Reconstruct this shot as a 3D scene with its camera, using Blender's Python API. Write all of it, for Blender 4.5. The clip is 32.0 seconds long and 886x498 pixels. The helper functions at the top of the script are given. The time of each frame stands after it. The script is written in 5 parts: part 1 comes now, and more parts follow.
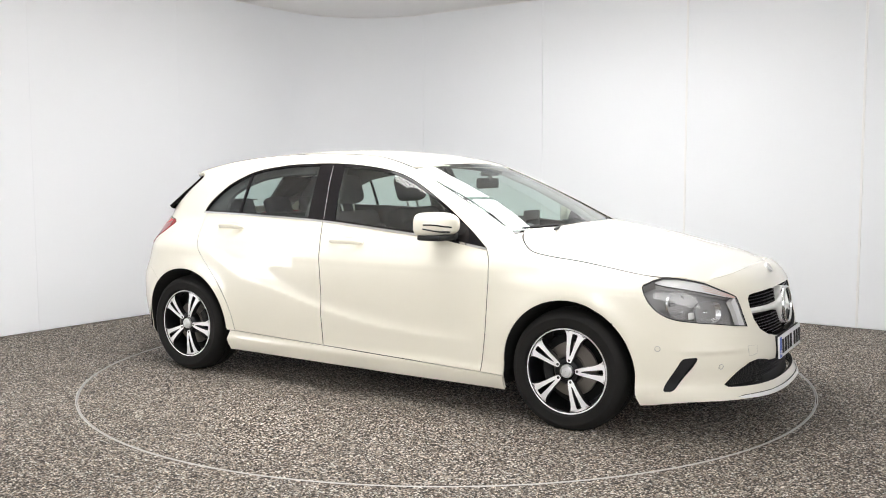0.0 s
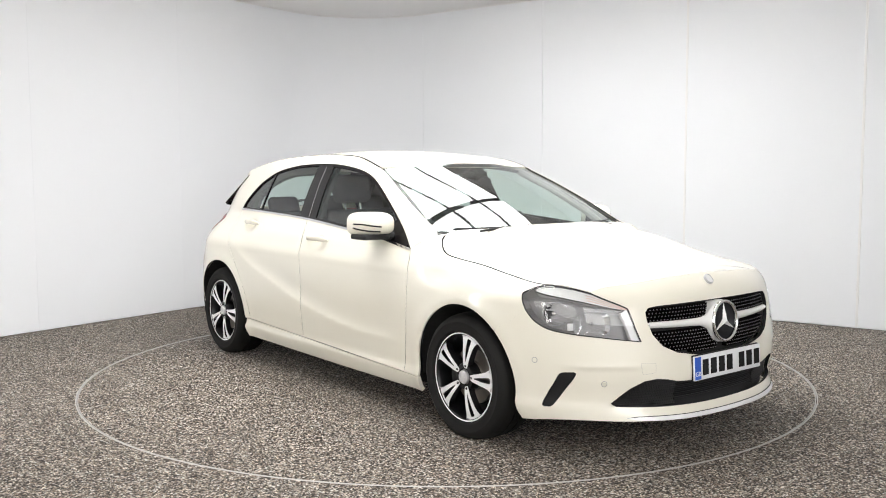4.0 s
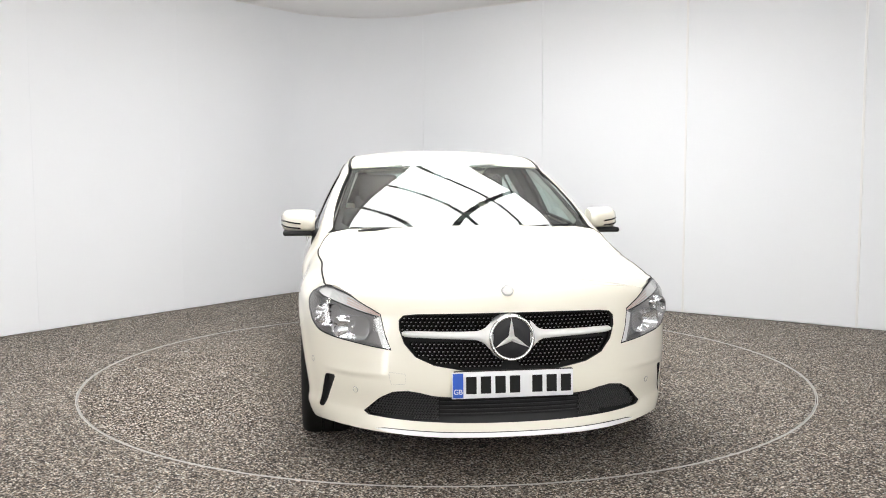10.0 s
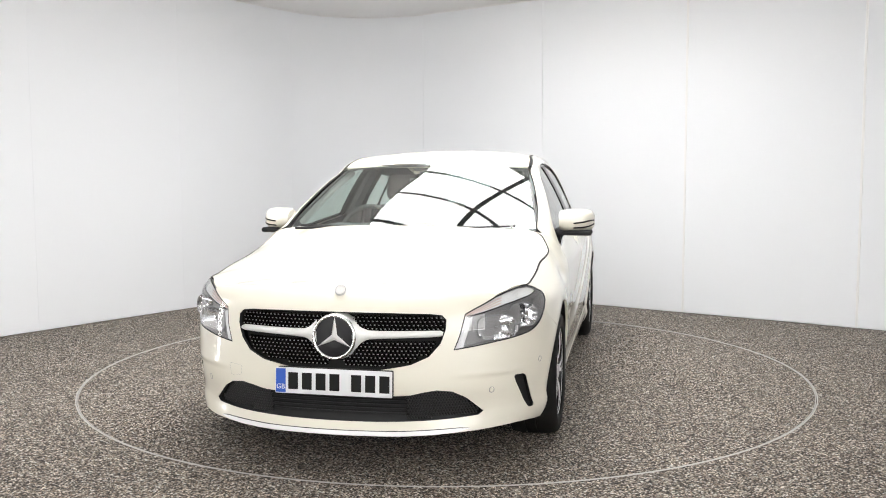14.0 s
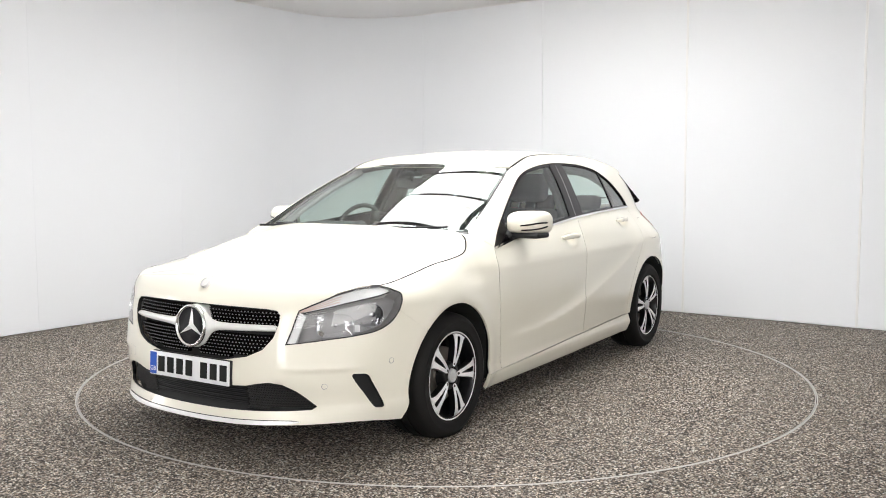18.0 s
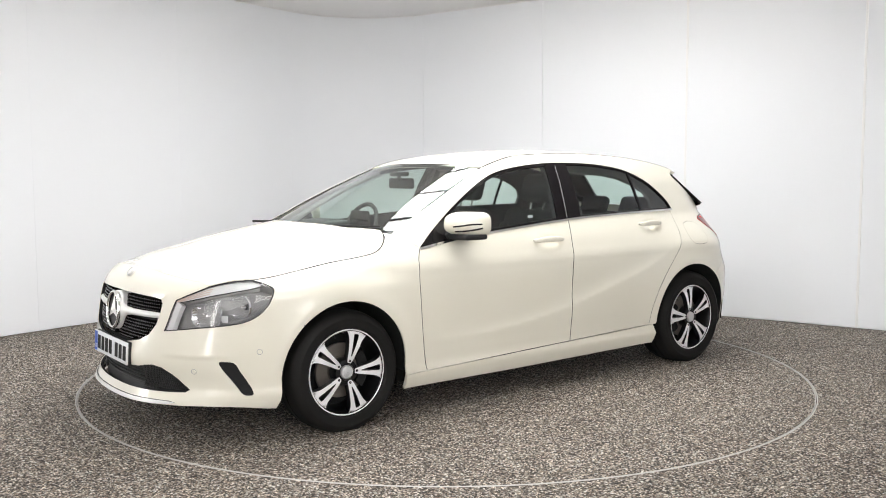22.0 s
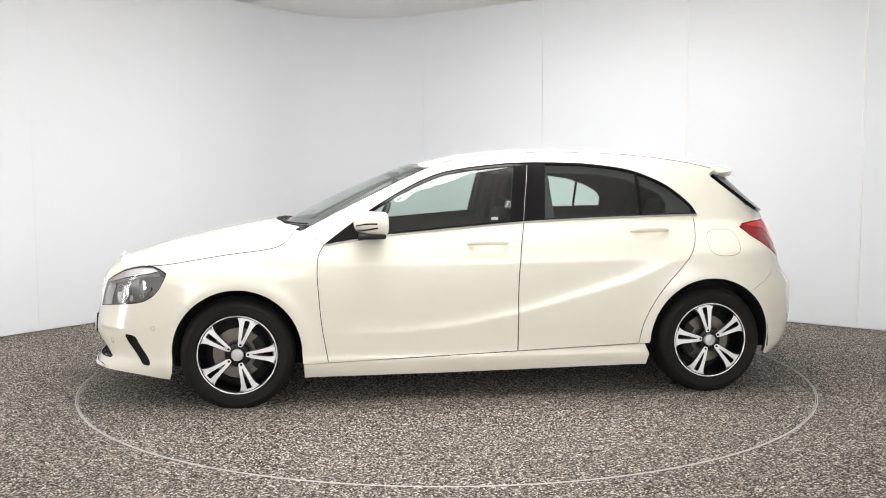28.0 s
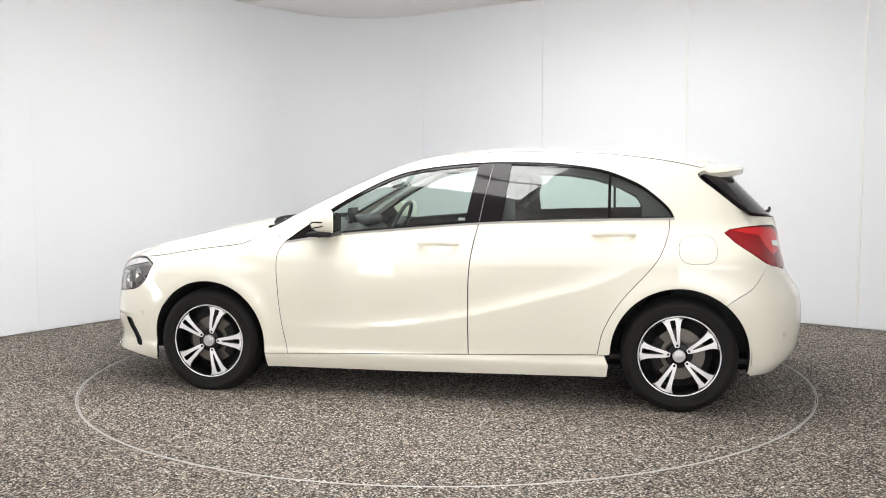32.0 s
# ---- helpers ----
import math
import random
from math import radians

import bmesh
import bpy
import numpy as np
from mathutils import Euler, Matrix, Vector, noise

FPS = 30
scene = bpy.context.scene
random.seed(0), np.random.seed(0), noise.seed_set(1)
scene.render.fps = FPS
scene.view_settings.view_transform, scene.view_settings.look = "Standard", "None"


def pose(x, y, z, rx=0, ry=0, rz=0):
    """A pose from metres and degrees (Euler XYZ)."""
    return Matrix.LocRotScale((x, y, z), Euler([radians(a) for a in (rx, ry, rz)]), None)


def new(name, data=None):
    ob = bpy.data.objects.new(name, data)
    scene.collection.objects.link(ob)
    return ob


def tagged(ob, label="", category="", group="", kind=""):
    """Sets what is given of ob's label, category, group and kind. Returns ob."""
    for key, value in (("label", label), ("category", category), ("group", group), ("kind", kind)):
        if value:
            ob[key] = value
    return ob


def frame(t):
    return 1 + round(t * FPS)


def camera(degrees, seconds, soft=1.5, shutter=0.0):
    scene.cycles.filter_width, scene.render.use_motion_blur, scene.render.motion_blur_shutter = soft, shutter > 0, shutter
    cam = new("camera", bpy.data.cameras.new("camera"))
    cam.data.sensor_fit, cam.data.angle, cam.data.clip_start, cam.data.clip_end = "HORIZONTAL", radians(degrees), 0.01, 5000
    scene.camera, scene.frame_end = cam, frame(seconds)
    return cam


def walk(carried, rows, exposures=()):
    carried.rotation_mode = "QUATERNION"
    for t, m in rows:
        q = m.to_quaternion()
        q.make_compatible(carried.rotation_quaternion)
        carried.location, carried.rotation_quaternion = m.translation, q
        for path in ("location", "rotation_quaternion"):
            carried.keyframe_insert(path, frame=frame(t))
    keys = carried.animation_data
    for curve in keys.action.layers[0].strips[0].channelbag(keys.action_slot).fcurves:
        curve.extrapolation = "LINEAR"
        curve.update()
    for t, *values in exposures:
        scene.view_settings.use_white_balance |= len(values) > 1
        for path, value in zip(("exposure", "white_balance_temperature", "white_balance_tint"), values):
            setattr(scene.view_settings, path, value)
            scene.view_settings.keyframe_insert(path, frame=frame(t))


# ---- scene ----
cam = camera(52.2, 32.0, soft=1.0)
EYE = (0.0, -5.872, 1.283)
# level aim with a small downward tilt and a hair of roll
AIM = pose(*EYE, 90 - 4.818, 0, 0.175) @ pose(0, 0, 0, 0, 0, -0.193)
walk(cam, [(0.0, AIM), (32.0, AIM)], exposures=[(0.0, -0.3, 6500, 10), (32.0, -0.3, 6500, 10)])

# ---- light ----
world = bpy.data.worlds.new("world")
scene.world = world
world.use_nodes = True
world.node_tree.nodes["Background"].inputs[0].default_value = (0.9, 0.92, 1.0, 1)
world.node_tree.nodes["Background"].inputs[1].default_value = 0.05


# ---- materials ----
def material(name, colour, rough=0.5, metal=0.0, coat=0.0, spec=0.5, grain=0.0, scale=200.0, bump=0.0, spots=0.0):
    """A principled surface with tone variation at two scales and a fine relief."""
    m = bpy.data.materials.new(name)
    m.use_nodes = True
    nt = m.node_tree
    p = nt.nodes["Principled BSDF"]
    p.inputs["Base Color"].default_value = (*colour, 1)
    p.inputs["Roughness"].default_value = rough
    p.inputs["Metallic"].default_value = metal
    p.inputs["Coat Weight"].default_value = coat
    p.inputs["Coat Roughness"].default_value = 0.03
    p.inputs["Specular IOR Level"].default_value = spec
    if grain or bump or spots:
        tc = nt.nodes.new("ShaderNodeTexCoord")
        fine = nt.nodes.new("ShaderNodeTexNoise")
        fine.inputs["Scale"].default_value, fine.inputs["Detail"].default_value = scale, 3
        wide = nt.nodes.new("ShaderNodeTexNoise")
        wide.inputs["Scale"].default_value, wide.inputs["Detail"].default_value = scale / 40, 4
        nt.links.new(tc.outputs["Object"], fine.inputs["Vector"])
        nt.links.new(tc.outputs["Object"], wide.inputs["Vector"])
        if grain or spots:
            both = nt.nodes.new("ShaderNodeMath")
            both.operation = "MULTIPLY_ADD"
            nt.links.new(fine.outputs["Fac"], both.inputs[0])
            both.inputs[1].default_value = 0.5
            half = nt.nodes.new("ShaderNodeMath")
            half.operation = "MULTIPLY"
            half.inputs[1].default_value = 0.5
            nt.links.new(wide.outputs["Fac"], half.inputs[0])
            nt.links.new(half.outputs[0], both.inputs[2])
            mix = nt.nodes.new("ShaderNodeMix")
            mix.data_type = "RGBA"
            lo = [max(0, c * (1 - grain)) for c in colour]
            hi = [min(1, c * (1 + grain)) for c in colour]
            mix.inputs[6].default_value, mix.inputs[7].default_value = (*lo, 1), (*hi, 1)
            nt.links.new(both.outputs[0], mix.inputs[0])
            nt.links.new(mix.outputs[2], p.inputs["Base Color"])
            rr = nt.nodes.new("ShaderNodeMapRange")
            rr.inputs[3].default_value, rr.inputs[4].default_value = max(0, rough - spots), min(1, rough + spots)
            nt.links.new(wide.outputs["Fac"], rr.inputs[0])
            nt.links.new(rr.outputs[0], p.inputs["Roughness"])
        if bump:
            b = nt.nodes.new("ShaderNodeBump")
            b.inputs["Strength"].default_value, b.inputs["Distance"].default_value = bump, 0.002
            nt.links.new(fine.outputs["Fac"], b.inputs["Height"])
            nt.links.new(b.outputs[0], p.inputs["Normal"])
    return m


def glass_material(name, tint, gloss=1.0, head_on=0.075, rough=0.0):
    """Thin tinted pane: it lets light through, tinted, and mirrors by Fresnel."""
    m = bpy.data.materials.new(name)
    m.use_nodes = True
    nt = m.node_tree
    nt.nodes.remove(nt.nodes["Principled BSDF"])
    out = nt.nodes["Material Output"]
    tr = nt.nodes.new("ShaderNodeBsdfTransparent")
    tr.inputs[0].default_value = (*tint, 1)
    gl = nt.nodes.new("ShaderNodeBsdfGlossy")
    gl.inputs["Roughness"].default_value = rough
    gl.inputs["Color"].default_value = (gloss, gloss, gloss, 1)
    lw = nt.nodes.new("ShaderNodeLayerWeight")
    lw.inputs[0].default_value = 0.5
    p5 = nt.nodes.new("ShaderNodeMath")
    p5.operation = "POWER"
    p5.inputs[1].default_value = 5
    fr = nt.nodes.new("ShaderNodeMath")
    fr.operation = "MULTIPLY_ADD"
    fr.inputs[1].default_value, fr.inputs[2].default_value = 1 - head_on, head_on
    nt.links.new(lw.outputs["Facing"], p5.inputs[0])
    nt.links.new(p5.outputs[0], fr.inputs[0])
    mx = nt.nodes.new("ShaderNodeMixShader")
    nt.links.new(fr.outputs[0], mx.inputs[0])
    nt.links.new(tr.outputs[0], mx.inputs[1])
    nt.links.new(gl.outputs[0], mx.inputs[2])
    nt.links.new(mx.outputs[0], out.inputs[0])
    return m


def glow_material(name, colour, strength):
    m = bpy.data.materials.new(name)
    m.use_nodes = True
    nt = m.node_tree
    p = nt.nodes["Principled BSDF"]
    p.inputs["Base Color"].default_value = (0.8, 0.8, 0.8, 1)
    p.inputs["Emission Color"].default_value = (*colour, 1)
    p.inputs["Emission Strength"].default_value = strength
    return m


def gravel_material(name):
    """Small bonded stones, dark grey with tan and pale ones, matt, with relief."""
    m = bpy.data.materials.new(name)
    m.use_nodes = True
    nt = m.node_tree
    p = nt.nodes["Principled BSDF"]
    tc = nt.nodes.new("ShaderNodeTexCoord")
    vo = nt.nodes.new("ShaderNodeTexVoronoi")
    vo.inputs["Scale"].default_value = 150
    nt.links.new(tc.outputs["Object"], vo.inputs["Vector"])
    sep = nt.nodes.new("ShaderNodeSeparateColor")
    nt.links.new(vo.outputs["Color"], sep.inputs[0])
    ramp = nt.nodes.new("ShaderNodeValToRGB")
    ramp.color_ramp.interpolation = "CONSTANT"
    stones = [(0.0, (0.012, 0.010, 0.008)), (0.27, (0.046, 0.038, 0.031)), (0.42, (0.108, 0.091, 0.076)),
              (0.55, (0.196, 0.164, 0.136)), (0.68, (0.300, 0.274, 0.246)), (0.82, (0.47, 0.438, 0.40)), (0.93, (0.72, 0.69, 0.65))]
    el = ramp.color_ramp.elements
    while len(el) < len(stones):
        el.new(0.5)
    for e, (at, c) in zip(el, stones):
        e.position, e.color = at, (*c, 1)
    nt.links.new(sep.outputs[0], ramp.inputs[0])
    wide = nt.nodes.new("ShaderNodeTexNoise")
    wide.inputs["Scale"].default_value, wide.inputs["Detail"].default_value = 2.2, 5
    nt.links.new(tc.outputs["Object"], wide.inputs["Vector"])
    mr = nt.nodes.new("ShaderNodeMapRange")
    mr.inputs[3].default_value, mr.inputs[4].default_value = 0.74, 1.10
    nt.links.new(wide.outputs["Fac"], mr.inputs[0])
    mul = nt.nodes.new("ShaderNodeMix")
    mul.data_type, mul.blend_type = "RGBA", "MULTIPLY"
    mul.inputs[0].default_value = 1
    hue = nt.nodes.new("ShaderNodeMix")
    hue.data_type, hue.blend_type = "RGBA", "MULTIPLY"
    hue.inputs[0].default_value = 1
    tones = nt.nodes.new("ShaderNodeValToRGB")
    tones.color_ramp.elements[0].color, tones.color_ramp.elements[1].color = (1.10, 0.98, 0.86, 1), (0.97, 1.03, 1.06, 1)
    nt.links.new(sep.outputs[1], tones.inputs[0])
    nt.links.new(ramp.outputs[0], hue.inputs[6])
    nt.links.new(tones.outputs[0], hue.inputs[7])
    nt.links.new(hue.outputs[2], mul.inputs[6])
    nt.links.new(mr.outputs[0], mul.inputs[7])
    nt.links.new(mul.outputs[2], p.inputs["Base Color"])
    p.inputs["Roughness"].default_value = 0.75
    p.inputs["Specular IOR Level"].default_value = 0.3
    b = nt.nodes.new("ShaderNodeBump")
    b.inputs["Strength"].default_value, b.inputs["Distance"].default_value = 0.7, 0.004
    b.invert = True
    nt.links.new(vo.outputs["Distance"], b.inputs["Height"])
    nt.links.new(b.outputs[0], p.inputs["Normal"])
    return m


GRAVEL = gravel_material("bonded gravel")
WALL = material("white wall panel", (0.795, 0.812, 0.842), 0.85, spec=0.15, grain=0.015, scale=60, bump=0.02, spots=0.05)
CURTAIN = material("white back cloth", (0.78, 0.78, 0.785), 0.9, grain=0.2, scale=30, bump=0.3)
CEIL = material("white ceiling", (0.84, 0.83, 0.83), 0.7, grain=0.02, scale=60, bump=0.05)
BEAD = material("white joint strip", (0.80, 0.80, 0.80), 0.35, grain=0.02, scale=40)
STEEL = material("dull steel edge", (0.47, 0.46, 0.445), 0.5, 0.3, grain=0.08, scale=120, bump=0.05)
DARKMETAL = material("dark frame", (0.10, 0.10, 0.105), 0.5, grain=0.1, scale=80)
BEAMGREY = material("grey beam", (0.20, 0.20, 0.205), 0.5, grain=0.1, scale=80)
GLOW = glow_material("lit diffuser", (1.0, 0.992, 0.976), 10.2)
PAINT = material("cream white paint", (0.83, 0.797, 0.69), 0.32, coat=1.0, grain=0.012, scale=900)
BLACKGLOSS = material("gloss black trim", (0.006, 0.005, 0.006), 0.06, spec=0.3, grain=0.05, scale=60)
BLACKMAT = material("black plastic", (0.015, 0.015, 0.016), 0.55, spec=0.3, grain=0.2, scale=300, bump=0.15)
RUBBER = material("tyre rubber", (0.0085, 0.0080, 0.0076), 0.7, spec=0.25, grain=0.25, scale=120, bump=0.2, spots=0.1)
LINER = material("dark underbody", (0.012, 0.012, 0.012), 0.9, grain=0.3, scale=60)
CHROME = material("chrome", (0.80, 0.80, 0.80), 0.12, 1.0, grain=0.03, scale=60)
SILVER = material("silver paint", (0.86, 0.86, 0.85), 0.32, 0.12, grain=0.04, scale=90)
MACHINED = material("machined alloy", (0.86, 0.86, 0.87), 0.4, 0.15, grain=0.06, scale=150)
RIMBLACK = material("black alloy paint", (0.006, 0.006, 0.007), 0.3, coat=0.2, spec=0.3, grain=0.1, scale=100)
DISC = material("brake steel", (0.22, 0.20, 0.18), 0.42, 0.75, grain=0.15, scale=90)
FABRIC = material("dark seat cloth", (0.026, 0.027, 0.029), 0.85, grain=0.3, scale=400, bump=0.3)
TRIM = material("dark cabin plastic", (0.030, 0.031, 0.033), 0.55, grain=0.15, scale=300, bump=0.1)
LINING = material("grey headlining", (0.42, 0.42, 0.41), 0.9, grain=0.06, scale=300, bump=0.1)
PLATE_W = material("white plate", (0.80, 0.81, 0.83), 0.3, grain=0.02, scale=100)
PLATE_K = material("black characters", (0.010, 0.010, 0.010), 0.6, spec=0.2, grain=0.1, scale=100)
PLATE_B = material("blue band", (0.02, 0.10, 0.52), 0.35, grain=0.05, scale=100)
RED = material("red lamp lens", (0.27, 0.006, 0.010), 0.2, coat=0.3, spec=0.35, grain=0.15, scale=40)
REDLIT = material("bright red lens", (0.62, 0.018, 0.022), 0.2, coat=0.3, spec=0.35, grain=0.25, scale=50)
AMBER = material("amber lens", (0.78, 0.60, 0.53), 0.2, coat=0.5, grain=0.1, scale=60)
BROW = material("frosted lamp strip", (0.82, 0.815, 0.81), 0.25, 0.0, coat=0.5, grain=0.06, scale=160)
BEZEL = material("grey lamp bezel", (0.27, 0.262, 0.26), 0.35, 0.2, grain=0.1, scale=40)
# near-black colour standing in for the shade inside panel gaps
GAPSHADE = material("black gap shade", (0.010, 0.010, 0.010), 0.8, grain=0.2, scale=100)
REFLECT = material("lamp reflector", (0.92, 0.92, 0.93), 0.08, 1.0, grain=0.04, scale=60, bump=0.25)
LAMPGREY = material("lamp housing", (0.32, 0.32, 0.33), 0.35, 0.15, grain=0.1, scale=50)
GLASS = glass_material("green tinted glass", (0.80, 0.90, 0.86))
SCREEN = glass_material("windscreen glass", (0.82, 0.92, 0.88), 1.0, 0.10)
PRIVACY = glass_material("rear glass", (0.70, 0.80, 0.77))
LENS = glass_material("clear lamp lens", (0.96, 0.97, 0.98), 1.0, 0.045)
HUBGREY = material("hub cap silver", (0.62, 0.62, 0.63), 0.35, 0.5, grain=0.3, scale=160, bump=0.2)
STUD = material("satin stud", (0.30, 0.30, 0.31), 0.3, 0.9, grain=0.1, scale=90)
LATTICE = material("satin black lattice", (0.035, 0.035, 0.036), 0.4, grain=0.2, scale=200)
BADGEDARK = material("dark badge face", (0.012, 0.012, 0.014), 0.35, spec=0.25, grain=0.1, scale=40)


# ---- mesh helpers ----
def mesh_of(name, verts, faces, mat, normals=None, smooth=True):
    me = bpy.data.meshes.new(name)
    me.from_pydata([tuple(v) for v in verts], [], faces)
    me.materials.append(mat)
    if smooth:
        me.polygons.foreach_set("use_smooth", [True] * len(me.polygons))
    me.update()
    if normals is not None:
        me.normals_split_custom_set_from_vertices([tuple(n) for n in normals])
    return me


def part(name, source, mat, parent, label=""):
    """One mesh object under a thing or a part, from a bmesh or a ready mesh."""
    if isinstance(source, bmesh.types.BMesh):
        me = bpy.data.meshes.new(name)
        source.to_mesh(me)
        source.free()
        me.materials.append(mat)
    else:
        me = source
    ob = new(name, me)
    ob.parent = parent
    if label:
        tagged(ob, label)
    return ob


def smooth(bm, angle=35):
    for f in bm.faces:
        f.smooth = True
    for e in bm.edges:
        if len(e.link_faces) == 2 and e.calc_face_angle() > radians(angle):
            e.smooth = False
    return bm


def box(bm, lo, hi, bevel=0.0, m=None, seg=2):
    c = [(a + b) / 2 for a, b in zip(lo, hi)]
    s = [b - a for a, b in zip(lo, hi)]
    r = bmesh.ops.create_cube(bm, size=1, matrix=Matrix.Translation(c) @ Matrix.Diagonal((*s, 1)))
    vs = r["verts"]
    if bevel:
        es = list({e for v in vs for e in v.link_edges})
        r2 = bmesh.ops.bevel(bm, geom=es, offset=bevel, segments=seg, profile=0.5, affect="EDGES")
        vs = list({v for f in r2["faces"] for v in f.verts} | {v for v in vs if v.is_valid})
    if m is not None:
        bmesh.ops.transform(bm, matrix=m, verts=vs)
    return bm


def lathe(bm, profile, n=64, m=None, closed=False):
    """Turn (radius, y) pairs round the y axis."""
    rings = []
    for r, y in profile:
        rings.append([bm.verts.new((r * math.cos(2 * math.pi * i / n), y, r * math.sin(2 * math.pi * i / n))) for i in range(n)])
    pairs = list(zip(rings, rings[1:] + ([rings[0]] if closed else [])))
    if not closed:
        pairs = pairs[: len(rings) - 1]
    for a, b in pairs:
        for i in range(n):
            bm.faces.new((a[i], a[(i + 1) % n], b[(i + 1) % n], b[i]))
    if m is not None:
        bmesh.ops.transform(bm, matrix=m, verts=[v for ring in rings for v in ring])
    bmesh.ops.recalc_face_normals(bm, faces=bm.faces)
    return bm


def tube(bm, pts, radius, n=8, ends=True):
    """A round bar along a line of points; radius may be one number or one per point."""
    pts = [Vector(p) for p in pts]
    rad = radius if isinstance(radius, (list, tuple)) else [radius] * len(pts)
    rings, up = [], Vector((0.13, 0.21, 1)).normalized()
    for i, p in enumerate(pts):
        d = (pts[min(i + 1, len(pts) - 1)] - pts[max(i - 1, 0)]).normalized()
        a = d.cross(up).normalized()
        b = a.cross(d)
        rings.append([bm.verts.new(p + rad[i] * (math.cos(2 * math.pi * k / n) * a + math.sin(2 * math.pi * k / n) * b)) for k in range(n)])
    for a, b in zip(rings, rings[1:]):
        for k in range(n):
            bm.faces.new((a[k], a[(k + 1) % n], b[(k + 1) % n], b[k]))
    if ends:
        bm.faces.new(rings[0][::-1])
        bm.faces.new(rings[-1])
    bmesh.ops.recalc_face_normals(bm, faces=bm.faces)
    return bm


# ---- the room: a white booth with a rounded corner, turned to the view ----
TURN = radians(-35.55)
RX, RY = Vector((math.cos(TURN), math.sin(TURN))), Vector((-math.sin(TURN), math.cos(TURN)))
CORNER = Vector((-1.054, 4.639))
HIGH, COVE = 2.985, 1.0
FAR_R, FAR_L = 11.4, 11.0


def plan_point(a, b):
    """a metres along the right-hand wall from the corner, b metres along the left-hand one."""
    q = CORNER + RX * a - RY * b
    return q.x, q.y


def slab(bm, pts, z0, z1):
    """An upright prism over plan points."""
    lo = [bm.verts.new((x, y, z0)) for x, y in pts]
    hi = [bm.verts.new((x, y, z1)) for x, y in pts]
    n = len(pts)
    for i in range(n):
        bm.faces.new((lo[i], lo[(i + 1) % n], hi[(i + 1) % n], hi[i]))
    bm.faces.new(lo[::-1])
    bm.faces.new(hi)
    bmesh.ops.recalc_face_normals(bm, faces=bm.faces)
    return bm


def structure(name, bm, mat, label, category="wall"):
    me = bpy.data.meshes.new(name)
    bm.to_mesh(me)
    bm.free()
    me.materials.append(mat)
    return tagged(new(name, me), label, category, kind="structure")


WT = 0.12


def panel_row(wall, along, stops, z1, joint=0.0015):
    """Flat boards between the stops of one wall, each its own piece, 2 mm proud of the backing."""
    for a, b in zip(stops, stops[1:]):
        bm = bmesh.new()
        q = [along(a + joint, 0), along(b - joint, 0), along(b - joint, -0.012), along(a + joint, -0.012)]
        slab(bm, q, 0.006, z1)
        bmesh.ops.bevel(bm, geom=bm.edges[:], offset=min(0.0012, joint), segments=1, affect="EDGES")
        part("panel", bm, WALL, wall)


def strips(wall, along, stops, z1):
    for a in stops:
        bm = bmesh.new()
        slab(bm, [along(a - 0.010, 0.0), along(a + 0.010, 0.0), along(a + 0.007, 0.005), along(a - 0.007, 0.005)], 0.006, z1)
        part("joint_strip", bm, BEAD, wall)


def on_right(a, off):
    q = CORNER + RX * a - RY * off
    return q.x, q.y


def on_left(b, off):
    q = CORNER - RY * b + RX * off
    return q.x, q.y


wall_right = structure("wall_right", slab(bmesh.new(), [on_right(COVE, -0.012), on_right(FAR_R, -0.012), on_right(FAR_R, -WT), on_right(COVE, -WT)], 0, HIGH), WALL, "smooth white panelled wall with slim joint strips")
wall_left = structure("wall_left", slab(bmesh.new(), [on_left(COVE, -0.012), on_left(FAR_L, -0.012), on_left(FAR_L, -WT), on_left(COVE, -WT)], 0, HIGH), WALL, "smooth white panelled wall beside the turntable")
panel_row(wall_right, on_right, [COVE, 2.48, 3.957, 5.435, 6.91, 8.39, 9.87, FAR_R], HIGH)
strips(wall_right, on_right, [3.957, 5.435, 6.91, 8.39], HIGH)
panel_row(wall_left, on_left, [COVE, 2.46, 3.92, 5.4, 6.88, 8.36, FAR_L], HIGH, 0.0003)
strips(wall_left, on_left, [6.88, 8.36], HIGH)
bm = bmesh.new()
arc_in = [(COVE * (1 - math.sin(k / 24 * math.pi / 2)), COVE * (1 - math.cos(k / 24 * math.pi / 2))) for k in range(25)]
arc_out = [((COVE + WT) * (1 - math.sin(k / 24 * math.pi / 2)) - WT, (COVE + WT) * (1 - math.cos(k / 24 * math.pi / 2)) - WT) for k in range(25)]
slab(bm, [plan_point(a, b) for a, b in arc_in] + [plan_point(a, b) for a, b in arc_out[::-1]], 0, HIGH)
wall_corner = structure("wall_corner", smooth(bm, 40), WALL, "rounded white corner between the two walls")
wall_behind = structure("wall_behind", slab(bmesh.new(), [on_right(FAR_R, -WT), on_right(FAR_R + WT, -WT), on_right(FAR_R + WT, FAR_L + WT), on_right(FAR_R, FAR_L + WT)], 0, HIGH), WALL, "plain white wall closing the booth")
wall_back = structure("wall_back", slab(bmesh.new(), [on_right(-WT, FAR_L), on_right(FAR_R, FAR_L), on_right(FAR_R, FAR_L + WT), on_right(-WT, FAR_L + WT)], 0, HIGH), CURTAIN, "plain white cloth wall closing the booth")
ceiling = structure("ceiling", slab(bmesh.new(), [on_right(-WT, -WT), on_right(FAR_R + WT, -WT), on_right(FAR_R + WT, FAR_L + WT), on_right(-WT, FAR_L + WT)], HIGH, HIGH + 0.1), CEIL, "plain white ceiling of the booth", "ceiling")

